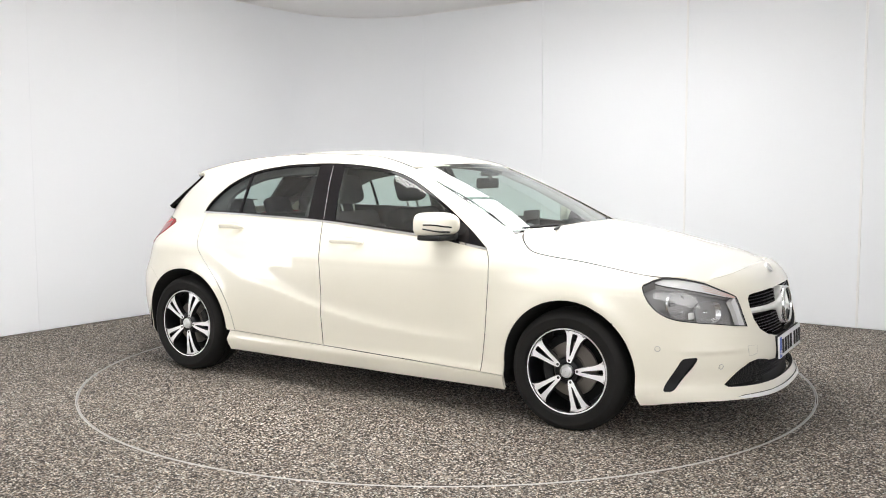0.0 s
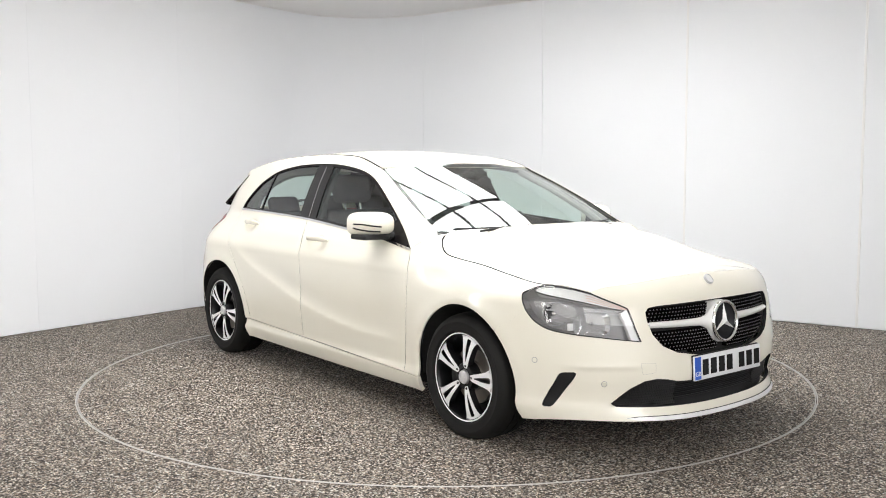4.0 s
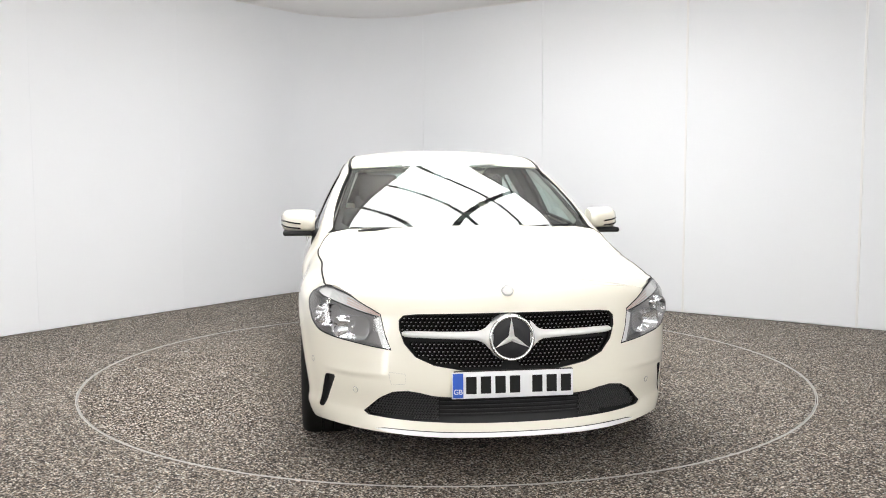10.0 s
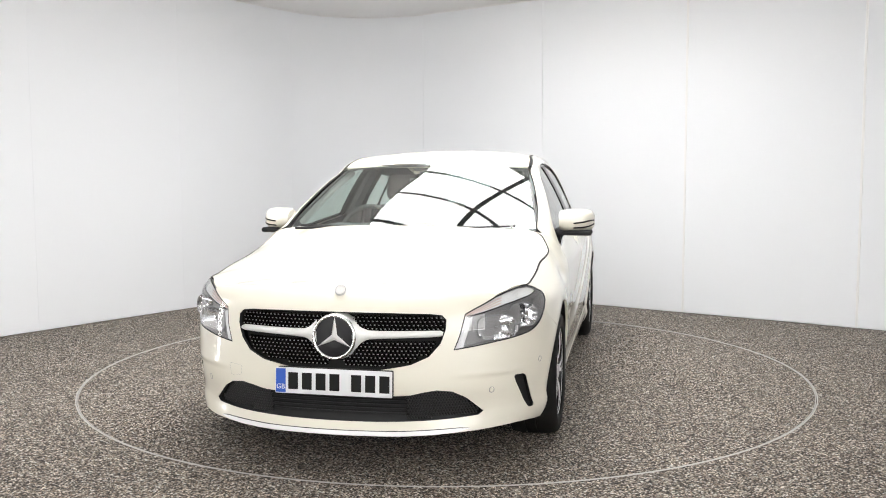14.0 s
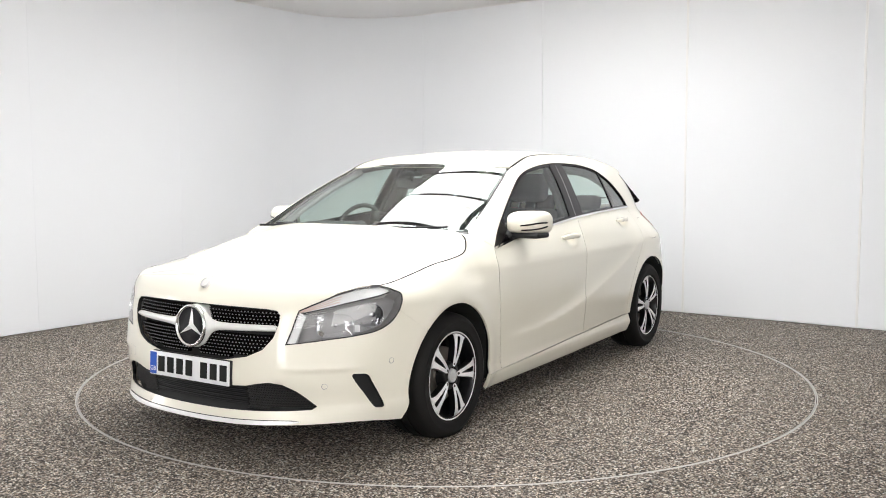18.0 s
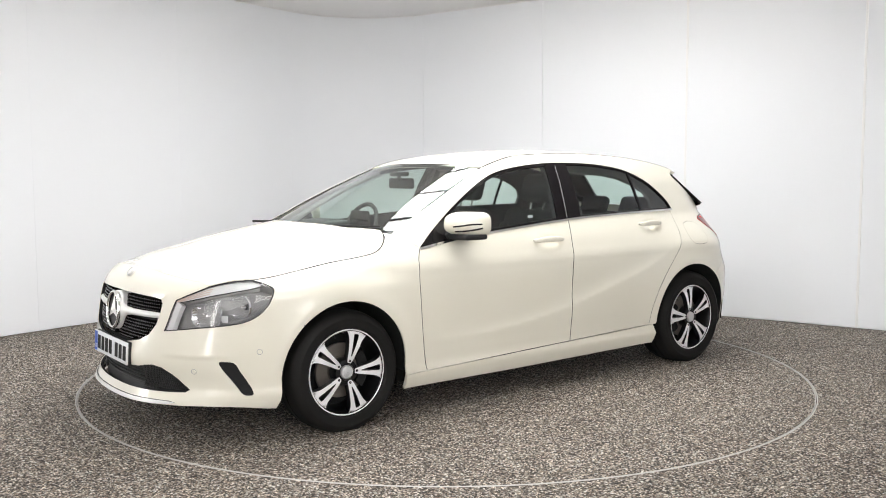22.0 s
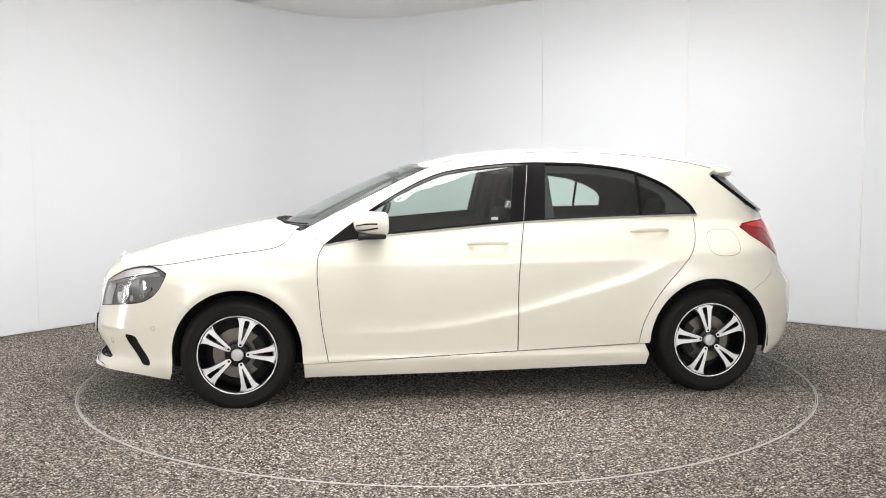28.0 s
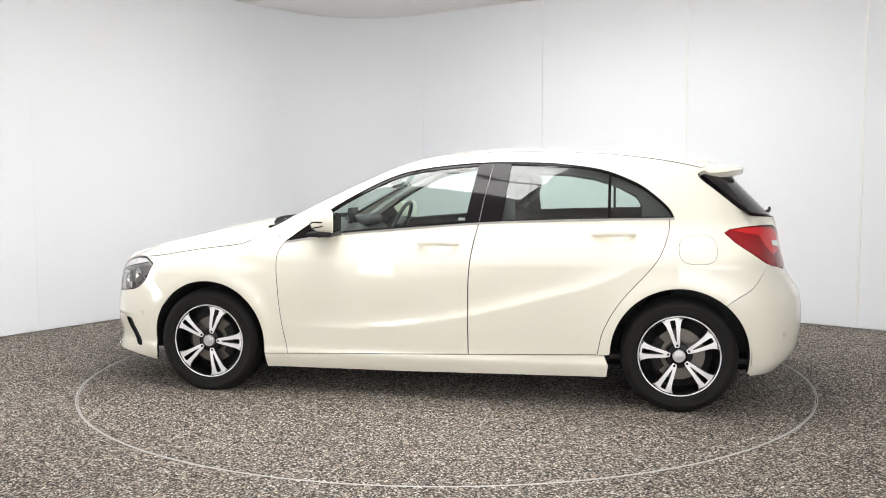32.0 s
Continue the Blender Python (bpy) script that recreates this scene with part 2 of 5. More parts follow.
# slim cove line where the walls meet the ceiling
bm = bmesh.new()
edge = [on_right(5.0, 0.008), on_right(COVE, 0.008)] + [plan_point(a + 0.006, b + 0.006) for a, b in arc_in[1:-1]] + [on_left(COVE, 0.008), on_left(5.0, 0.008)]
tube(bm, [(x, y, HIGH - 0.007) for x, y in edge], 0.005, 6)
structure("trim", smooth(bm), BEAD, "thin white bead under the ceiling", "trim")

# floor with a round pit rim for the turntable
RING = 2.262
bm = bmesh.new()
n = 160
inner = [bm.verts.new((RING * math.cos(2 * math.pi * i / n), RING * math.sin(2 * math.pi * i / n), 0)) for i in range(n)]
rim = [bm.verts.new(((RING + 0.3) * math.cos(2 * math.pi * i / n), (RING + 0.3) * math.sin(2 * math.pi * i / n), 0)) for i in range(n)]
far = [bm.verts.new((15 * math.cos(2 * math.pi * i / n), 15 * math.sin(2 * math.pi * i / n), 0)) for i in range(n)]
low = [bm.verts.new((RING * math.cos(2 * math.pi * i / n), RING * math.sin(2 * math.pi * i / n), -0.05)) for i in range(n)]
for i in range(n):
    j = (i + 1) % n
    bm.faces.new((inner[i], rim[i], rim[j], inner[j]))
    bm.faces.new((rim[i], far[i], far[j], rim[j]))
    bm.faces.new((low[i], inner[i], inner[j], low[j]))
bm.faces.new(low)
structure("floor", bm, GRAVEL, "grey speckled bonded gravel floor", "floor")
bm = bmesh.new()
lathe(bm, [(RING - 0.002, -0.02), (RING - 0.002, 0.0012), (RING + 0.001, 0.002), (RING + 0.004, 0.0012), (RING + 0.004, -0.02)], 160, Matrix.Rotation(radians(90), 4, "X"))
ringob = structure("turntable_rim", smooth(bm), STEEL, "thin pale metal ring set in the gravel floor", "metal ring")

turntable = tagged(new("turntable"), "round gravel-topped turntable flush with the floor", "turntable")
bm = bmesh.new()
lathe(bm, [(RING - 0.012, -0.035), (RING - 0.012, -0.001), (RING - 0.03, 0.0), (0.001, 0.0)], 160, Matrix.Rotation(radians(90), 4, "X"))
part("deck", bm, GRAVEL, turntable)
bm = bmesh.new()
lathe(bm, [(RING - 0.0115, -0.03), (RING - 0.0115, 0.0), (RING - 0.0095, 0.001), (RING - 0.0075, 0.0), (RING - 0.0075, -0.03)], 160, Matrix.Rotation(radians(90), 4, "X"))
part("edge_band", bm, STEEL, turntable, "dull steel edge band")

# ---- the light box that hangs over the car ----
lightbox = tagged(new("ceiling_lightbox"), "large white ceiling light box with dark frame bars", "light box")
LBZ = 2.84
LX0, LX1, LY0, LY1 = -1.05, 1.20, -1.75, 1.43
part("diffuser", box(bmesh.new(), (LX0, LY0, LBZ), (LX1, LY1, LBZ + 0.03)), GLOW, lightbox)
for lo, hi in (((LX0 - 0.03, LY0 - 0.03, LBZ - 0.02), (LX1 + 0.03, LY0, LBZ + 0.05)), ((LX0 - 0.03, LY1, LBZ - 0.02), (LX1 + 0.03, LY1 + 0.03, LBZ + 0.05)),
               ((LX0 - 0.03, LY0, LBZ - 0.02), (LX0, LY1, LBZ + 0.05)), ((LX1, LY0, LBZ - 0.02), (LX1 + 0.03, LY1, LBZ + 0.05))):
    part("frame", box(bmesh.new(), lo, hi, 0.003), STEEL, lightbox)
for k in range(5):
    y = 0.93 - 0.555 * k
    part("bar", box(bmesh.new(), (LX0, y - 0.016, LBZ - 0.026), (LX1, y + 0.016, LBZ - 0.004), 0.003), DARKMETAL, lightbox)
part("beam", box(bmesh.new(), (0.075, LY0, LBZ - 0.05), (0.135, LY1, LBZ - 0.026), 0.003), BEAMGREY, lightbox)
lightbox.rotation_euler = (0, 0, TURN)


# ---- light panels beside and behind the view: slim lamps and added wide fill ----
def light_panel(m, w, h, glow, z=0.35):
    lamp = tagged(new("light_panel"), "white light panel on a dark stand, slim lamp or added wide fill", "light panel", "light panels round the booth")
    lamp.matrix_world = m
    part("diffuser", box(bmesh.new(), (-w / 2, -0.03, z), (w / 2, 0.0, z + h)), glow, lamp)
    for lo, hi in (((-w / 2 - 0.03, -0.05, z - 0.03), (w / 2 + 0.03, 0.01, z)), ((-w / 2 - 0.03, -0.05, z + h), (w / 2 + 0.03, 0.01, z + 0.03 + h)),
                   ((-w / 2 - 0.03, -0.05, z), (-w / 2, 0.01, z + h)), ((w / 2, -0.05, z), (w / 2 + 0.03, 0.01, z + h))):
        part("frame", box(bmesh.new(), lo, hi, 0.004), DARKMETAL, lamp)
    part("bar", box(bmesh.new(), (-w / 2, 0.0, z - 0.03 + h / 2), (w / 2, 0.008, z + 0.03 + h / 2), 0.002), DARKMETAL, lamp)
    part("pole", smooth(tube(bmesh.new(), [(0, -0.07, 0.02), (0, -0.07, z + 0.05 + h)], 0.018, 10)), DARKMETAL, lamp)
    for a in (90, 210, 330):
        part("foot", smooth(tube(bmesh.new(), [(0, -0.07, 0.12), (0.35 * math.cos(radians(a)), -0.07 + 0.35 * math.sin(radians(a)) * 0.7, 0.012)], 0.012, 8)), DARKMETAL, lamp)
    return lamp


PANELGLOW = glow_material("lit panel", (1.0, 0.985, 0.96), 12.0)
# the two wide panels are unseen fill, added to even out walls and flanks
FILLGLOW = glow_material("added wide fill", (1.0, 0.992, 0.976), 6.2)
DIMFILL = glow_material("added dimmer fill", (1.0, 0.992, 0.976), 2.7)
for x, y, w, h, glow, z in ((-3.05, -5.85, 0.42, 2.0, PANELGLOW, 0.30), (-4.45, -1.25, 0.42, 2.0, PANELGLOW, 0.30), (2.25, -6.45, 4.2, 1.75, FILLGLOW, 1.1), (-2.45, -6.6, 4.2, 1.75, DIMFILL, 1.1)):
    light_panel(pose(x, y, 0, 0, 0, math.degrees(math.atan2(-y, -x)) - 90), w, h, glow, z)

# ---- the car: x forward, y to its left, z up, origin midway between the hubs on the ground ----
from mathutils import geometry


def spline(pairs):
    """A smooth curve through (x, y) pairs, for numpy arrays."""
    xs, ys = np.array([p[0] for p in pairs], float), np.array([p[1] for p in pairs], float)
    d = np.diff(ys) / np.diff(xs)
    t = np.empty(len(xs))
    t[0], t[-1] = d[0], d[-1]
    h = np.diff(xs)
    t[1:-1] = (d[:-1] * h[1:] + d[1:] * h[:-1]) / (h[1:] + h[:-1])

    def at(x):
        x = np.clip(np.asarray(x, float), xs[0], xs[-1])
        i = np.clip(np.searchsorted(xs, x) - 1, 0, len(xs) - 2)
        w = xs[i + 1] - xs[i]
        s = (x - xs[i]) / w
        return (ys[i] * (1 + 2 * s) * (1 - s) ** 2 + t[i] * w * s * (1 - s) ** 2 + ys[i + 1] * s * s * (3 - 2 * s) + t[i + 1] * w * s * s * (s - 1))
    return at


def step01(x):
    x = np.clip(x, 0, 1)
    return x * x * (3 - 2 * x)


SECTION = spline([(0.10, 0.79), (0.15, 0.835), (0.20, 0.860), (0.245, 0.872), (0.27, 0.868), (0.33, 0.872), (0.42, 0.882), (0.54, 0.889), (0.66, 0.890), (0.75, 0.887), (0.785, 0.8845), (0.805, 0.8795), (0.84, 0.867),
                  (0.90, 0.845), (1.0, 0.797), (1.12, 0.742), (1.25, 0.672), (1.34, 0.612), (1.385, 0.572), (1.41, 0.53), (1.44, 0.46)])
PLAN_UP = spline([(-2.1, 0.83), (-1.8, 0.865), (-1.6, 0.885), (-1.31, 0.922), (-1.0, 0.965), (-0.5, 0.993), (0.0, 1.0), (0.5, 0.992), (0.85, 0.962), (1.0, 0.93), (1.35, 0.90), (1.8, 0.86), (2.1, 0.82)])
NOSE = spline([(0.10, 2.19), (0.145, 2.236), (0.175, 2.246), (0.21, 2.232), (0.25, 2.214), (0.30, 2.216), (0.36, 2.232), (0.45, 2.226), (0.55, 2.212), (0.64, 2.196), (0.70, 2.173), (0.74, 2.144), (0.77, 2.110), (0.79, 2.079), (0.80, 2.060), (0.83, 1.97), (0.90, 1.8)])
TAIL = spline([(0.15, -1.90), (0.20, -1.955), (0.28, -2.03), (0.38, -2.06), (0.50, -2.065), (0.62, -2.045), (0.70, -1.990), (0.78, -1.955), (0.88, -1.932), (0.97, -1.925), (1.05, -1.90), (1.15, -1.83), (1.3, -1.70), (1.4, -1.62)])
CREASE = spline([(-1.4, 0.90), (-1.184, 0.806), (-0.96, 0.702), (-0.575, 0.586), (-0.192, 0.488), (0.221, 0.420), (0.60, 0.396), (0.95, 0.392)])
PILLAR = spline([(0.10, 1.376), (0.25, 1.318), (0.45, 1.232), (0.70, 1.112), (0.90, 1.012), (1.02, 0.952)])
SHOULDER = spline([(0.93, 0.0), (1.03, -0.012), (1.10, -0.027), (1.15, -0.029), (1.2, -0.025), (1.27, -0.017), (1.4, -0.013), (1.5, -0.028), (1.6, -0.041), (1.7, -0.041), (1.8, -0.0134), (1.95, 0.0), (2.2, 0.0)])
XA, XB, LF, LR, CORN, CORN_R = 1.40, -1.42, 1.25, 1.15, 2.6, 2.95
HUB_F, HUB_R = (1.35, 0.302), (-1.355, 0.306)


def half_width(x, z):
    w = SECTION(z) * (1 - (1 - PLAN_UP(x)) * step01((z - 0.80) / 0.22))
    d = z - CREASE(x)
    d = 0.5 * (d + np.sqrt(d * d + 0.006 ** 2))
    fade = step01((0.95 - x) / 0.35) * step01((x + 1.25) / 0.3)
    w = w - 0.0125 * fade * (1 - np.exp(-d / 0.040)) * np.exp(-d ** 2 / 0.030)
    # the wings round over towards the hood
    w = w - 0.090 * step01((x - 1.1) / 0.35) * step01((z - 0.735) / 0.145) ** 1.2
    w = w + SHOULDER(x) * step01((z - 0.70) / 0.09) * (x > 0.93)
    # finger cups behind the door handles
    for hx, hz in ((-0.045, 0.880), (-1.008, 0.938)):
        w = w - 0.025 * np.exp(-((x - hx) / 0.064) ** 2 - ((z - hz + 0.006) / 0.030) ** 2)
    for hx, hz in (HUB_F, HUB_R):
        r = np.hypot(x - hx, z - hz)
        w = w + 0.010 * np.exp(-((r - 0.37) / 0.055) ** 2) * (z < 0.80)
    # the pillars turn inwards towards the windscreen and the tailgate
    lead = np.clip(1 - (PILLAR(x) - z) / 0.075, 0, 1.6) * step01(x / 0.35) * step01((z - 0.93) / 0.06)
    w = w - 0.042 * lead ** 2
    return w


def side_surface(u, z):
    """The body's outer skin: u runs round the car, u = x along the flanks."""
    u, z = np.asarray(u, float), np.asarray(z, float)
    pf = np.clip((u - XA) / LF, 0, 1) * math.pi / 2
    pr = np.clip((XB - u) / LR, 0, 1) * math.pi / 2
    x = np.clip(u, XB, XA)
    x = x + (NOSE(z) - XA) * np.sin(pf) ** (2 / CORN) + (TAIL(z) - XB) * np.sin(pr) ** (2 / CORN_R)
    k = np.cos(pf) ** (2 / CORN) * np.cos(pr) ** (2 / CORN_R)
    k = np.where(np.minimum(np.cos(pf), np.cos(pr)) < 1e-9, 0, k)
    y = half_width(x, z) * k
    # a soft ledge runs inwards over the corner vents
    led = 0.008 * step01((z - 0.412) / 0.024) * np.exp(-np.maximum(z - 0.436, 0) / 0.05) * step01((y - 0.46) / 0.18) * step01((pf - 0.46) / 0.30)
    return np.stack([x + led * np.sin(pf), y + led * np.cos(pf), z + 0 * u], -1)


def at_x(x, z):
    """(u, z) on the flank side for a station x and a height z."""
    if x > XA:
        s = min(1, (x - XA) / (float(NOSE(z)) - XA)) ** (CORN / 2)
        return XA + LF * math.asin(s) / (math.pi / 2), z
    if x < XB:
        s = min(1, (x - XB) / (float(TAIL(z)) - XB)) ** (CORN_R / 2)
        return XB - LR * math.asin(s) / (math.pi / 2), z
    return x, z


def at_y(y, z, rear=False):
    """(u, z) on the nose (or the tail) for a half-width y and a height z."""
    lo, hi = (XB - LR, XB) if rear else (XA, XA + LF)
    for _ in range(40):
        mid = (lo + hi) / 2
        inside = float(side_surface(mid, z)[1]) < y
        if inside == rear:
            lo = mid
        else:
            hi = mid
    return (lo + hi) / 2, z


def curve(pts, n=10):
    """Points along a smooth line through pts."""
    p = [np.array(q, float) for q in pts]
    p = [2 * p[0] - p[1]] + p + [2 * p[-1] - p[-2]]
    out = []
    for a, b, c, d in zip(p, p[1:], p[2:], p[3:]):
        for i in range(n):
            s = i / n
            out.append(0.5 * (2 * b + (c - a) * s + (2 * a - 5 * b + 4 * c - d) * s * s + (3 * b - 3 * c + d - a) * s ** 3))
    out.append(p[-2])
    return [tuple(q) for q in out]


def loop(pts, n=8):
    """A smooth closed line through pts."""
    k = len(pts)
    p = [np.array(q, float) for q in pts]
    out = []
    for i in range(k):
        a, b, c, d = p[i - 1], p[i], p[(i + 1) % k], p[(i + 2) % k]
        for j in range(n):
            s = j / n
            out.append(tuple(0.5 * (2 * b + (c - a) * s + (2 * a - 5 * b + 4 * c - d) * s * s + (3 * b - 3 * c + d - a) * s ** 3)))
    return out


def rounded(pts, r=0.015, n=5):
    """A closed outline with its corners rounded."""
    out, k = [], len(pts)
    for i in range(k):
        a, b, c = (np.array(pts[j % k], float) for j in (i - 1, i, i + 1))
        da, dc = a - b, c - b
        la, lc = np.linalg.norm(da), np.linalg.norm(dc)
        q = min(r, la * 0.45, lc * 0.45)
        s, e = b + da / la * q, b + dc / lc * q
        for j in range(n + 1):
            t = j / n
            out.append(tuple((1 - t) ** 2 * s + 2 * t * (1 - t) * b + t * t * e))
    return out


def spaced(poly, step):
    out = []
    for i, a in enumerate(poly):
        b = poly[(i + 1) % len(poly)]
        a, b = np.array(a), np.array(b)
        length = np.linalg.norm(b - a)
        if length < 1e-5:
            continue
        k = max(1, int(round(length / step)))
        out += [a + (b - a) * j / k for j in range(k)]
    return np.array(out)


def inset(poly, gap):
    """The outline moved inwards by gap."""
    if callable(gap):
        gap = gap(poly)
    elif not gap:
        return poly
    nxt, prv = np.roll(poly, -1, 0), np.roll(poly, 1, 0)
    t = nxt - prv
    t /= np.maximum(np.linalg.norm(t, axis=1, keepdims=True), 1e-9)
    area = np.sum(poly[:, 0] * nxt[:, 1] - nxt[:, 0] * poly[:, 1])
    nrm = np.stack([-t[:, 1], t[:, 0]], 1) * (1 if area > 0 else -1)
    return poly + nrm * gap


def inside(poly, pts):
    x, y = pts[:, 0][:, None], pts[:, 1][:, None]
    ax, ay = poly[:, 0][None], poly[:, 1][None]
    bx, by = np.roll(poly[:, 0], -1)[None], np.roll(poly[:, 1], -1)[None]
    cross = ((ay > y) != (by > y)) & (x < (bx - ax) * (y - ay) / np.where(by == ay, 1e-12, by - ay) + ax)
    return cross.sum(1) % 2 == 1


def skin(name, poly, surface, mat, holes=(), step=0.022, gap=0.002, hole_gap=0.0, off=0.0, rim=0.012, both=False, flip=False, keep=None, gap_shade=False, lip=0.002):
    """A sheet cut to an outline on a surface, with a turned-in edge. both: with its mirror half; flip: the mirror half alone;
    keep: a half-plane value of the first coordinate at which the edge gets no gap (the middle line)."""
    base = spaced(poly, step * 0.6)
    p = inset(base, gap)
    if keep is not None:
        on = np.abs(base[:, 0] - keep) < 1e-6
        p[on, 0] = keep
    hs = [inset(spaced(h, step * 0.6), -hole_gap) for h in holes]
    pts, edges = [], []
    for ring_ in [p] + hs:
        k = len(pts)
        pts += list(ring_)
        edges += [(k + i, k + (i + 1) % len(ring_)) for i in range(len(ring_))]
    lo, hi = p.min(0), p.max(0)
    gx, gy = np.meshgrid(np.arange(lo[0] + step / 2, hi[0], step), np.arange(lo[1] + step / 2, hi[1], step))
    g = np.stack([gx.ravel(), gy.ravel()], 1)
    if len(g):
        g = g[inside(p, g)]
        for h in hs:
            g = g[~inside(h, g)]
        border = np.array(pts)
        if len(g):
            near = np.array([np.min(np.sum((border - q) ** 2, 1)) for q in g])
            g = g[near > (0.45 * step) ** 2]
    every = [Vector((float(a), float(b))) for a, b in pts + list(g)]
    v2, _, f2, _, _, _ = geometry.delaunay_2d_cdt(every, edges, [], 0, 1e-7)
    v2 = np.array([(v.x, v.y) for v in v2])
    tri = np.array([f for f in f2 if len(f) == 3])
    c = v2[tri].mean(1)
    ok = inside(p, c)
    for h in hs:
        ok &= ~inside(h, c)
    tri = tri[ok]
    h = 0.0015
    pos = surface(v2[:, 0], v2[:, 1])
    du = surface(v2[:, 0] + h, v2[:, 1]) - surface(v2[:, 0] - h, v2[:, 1])
    dv = surface(v2[:, 0], v2[:, 1] + h) - surface(v2[:, 0], v2[:, 1] - h)
    nrm = np.cross(du, dv)
    nrm /= np.maximum(np.linalg.norm(nrm, axis=1, keepdims=True), 1e-12)
    mid_ref = pos.mean(0)
    want = np.array([0.0, 1.0, 0.35]) if abs(mid_ref[1]) > 0.3 else np.array([0.2 * np.sign(mid_ref[0]), 0.1, 1.0])
    if np.sum(nrm @ want) < 0:
        nrm = -nrm
    e = pos[tri]
    fn = np.cross(e[:, 1] - e[:, 0], e[:, 2] - e[:, 0])
    wrong = np.sum(fn * nrm[tri].mean(1), 1) < 0
    tri[wrong] = tri[wrong][:, ::-1]
    pos = pos + nrm * off
    shaded = []
    verts, faces, normals = [tuple(q) for q in pos], [tuple(int(i) for i in t) for t in tri], [tuple(q) for q in nrm]
    if rim:
        count = {}
        for t in faces:
            for a, b in ((t[0], t[1]), (t[1], t[2]), (t[2], t[0])):
                count[(a, b)] = 1
        for a, b in [k for k in count if (k[1], k[0]) not in count]:
            if abs(pos[a][1]) < 2e-3 and abs(pos[b][1]) < 2e-3:
                continue
            k = len(verts)
            lipd = min(rim, lip(pos[a]) if callable(lip) else lip) if gap_shade else rim
            for d in (0.0, lipd, rim)[: 3 if gap_shade else 2]:
                verts += [tuple(pos[a] - nrm[a] * d), tuple(pos[b] - nrm[b] * d)]
                normals += [(0, 0, 0)] * 2
            faces.append((k + 1, k, k + 2, k + 3))
            # the deeper band of the edge is blackened as gap shade
            if gap_shade:
                shaded.append(len(faces))
                faces.append((k + 3, k + 2, k + 4, k + 5))
    if flip or both:
        mv = [(x, -y, z) for x, y, z in verts]
        mn = [(x, -y, z) for x, y, z in normals]
        mf = [tuple(reversed(f)) for f in faces]
        if flip:
            verts, normals, faces = mv, mn, mf
        else:
            k = len(verts)
            shaded += [i + len(faces) for i in shaded]
            verts, normals, faces = verts + mv, normals + mn, faces + [tuple(i + k for i in f) for f in mf]
    me = mesh_of(name, verts, faces, mat, normals)
    # second slot: painted shade on the deep edge faces
    if gap_shade:
        me.materials.append(GAPSHADE)
        for i in shaded:
            me.polygons[i].material_index = 1
    return me


def pair(name, poly, surface, mat, parent, label="", **kw):
    """A sheet on the left flank and its mirror on the right one."""
    return [part(name, skin(name, poly, surface, mat, flip=f, **kw), mat, parent, label) for f in (False, True)]


car = tagged(new("hatchback_car"), "cream-white five-door hatchback parked on the turntable", "car")

# shut lines as (x, z)
BELT = curve([(0.874, 0.890), (0.70, 0.917), (0.535, 0.939), (0.088, 0.978), (-0.277, 1.006), (-0.60, 1.020), (-0.95, 1.030), (-1.325, 1.036)], 6)
WINTOP = curve([(-1.325, 1.036), (-1.285, 1.100), (-1.168, 1.198), (-1.05, 1.258), (-0.925, 1.300), (-0.75, 1.327), (-0.579, 1.340), (-0.249, 1.341), (0.079, 1.308), (0.292, 1.252), (0.538, 1.124), (0.735, 0.992), (0.874, 0.890)], 6)
DOOR_F = curve([(0.874, 0.890), (0.905, 0.830), (0.912, 0.76), (0.910, 0.676), (0.892, 0.453), (0.857, 0.236)], 6)
DOOR_B = curve([(-0.262, 1.005), (-0.240, 0.90), (-0.225, 0.796), (-0.215, 0.669), (-0.213, 0.45), (-0.213, 0.271)], 6)
DOOR_R = curve([(-1.300, 1.0355), (-1.292, 0.947), (-1.228, 0.802), (-1.048, 0.594), (-0.957, 0.433), (-0.925, 0.296)], 6)


def sill_top(x):
    return 0.236 + (0.857 - x) * 0.0332


def belt_z(x):
    xs = [p[0] for p in BELT][::-1]
    return float(np.interp(x, xs, [p[1] for p in BELT][::-1]))


def arch(hub, r, a0, a1, n=40):
    return [(hub[0] + r * math.cos(radians(a0 + (a1 - a0) * i / n)), hub[1] + r * math.sin(radians(a0 + (a1 - a0) * i / n))) for i in range(n + 1)]


def cut(line, x0, x1):
    return [p for p in line if min(x0, x1) - 1e-9 <= p[0] <= max(x0, x1) + 1e-9]


ARCH_F, ARCH_R = 0.350, 0.362
def wrap(pts):
    return [at_x(x, z) for x, z in pts]


# hood seam on the flank
SEAM = curve([(1.030, 0.970), (1.060, 0.928), (1.092, 0.897), (1.135, 0.876), (1.19, 0.864), (1.27, 0.8525), (1.40, 0.837), (1.55, 0.814), (1.70, 0.790), (1.80, 0.781)], 8)

# front wing
wing = wrap([(0.857, 0.236), (0.945, 0.2345), (0.996, 0.2335), (0.9985, 0.27)] + arch(HUB_F, ARCH_F, 180, 47, 44) + [(1.68, 0.615), (1.752, 0.668)]
            + [(1.736, 0.702), (1.7215, 0.736), (1.7235, 0.747), (1.762, 0.768), (1.80, 0.781)] + SEAM[::-1][1:] + curve([(1.030, 0.970), (0.985, 0.955), (0.93, 0.925)], 4)[1:] + [DOOR_F[0]] + DOOR_F[1:-1])
pair("front_wing", wing, side_surface, PAINT, car, gap_shade=True, lip=lambda p: 0.0015 if p[0] < 0.96 or p[2] > 0.75 else 0.012, gap=lambda q: np.where((q[:, :1] > 1.45) & (q[:, 1:] < 0.70), 0.0003, 0.0014))

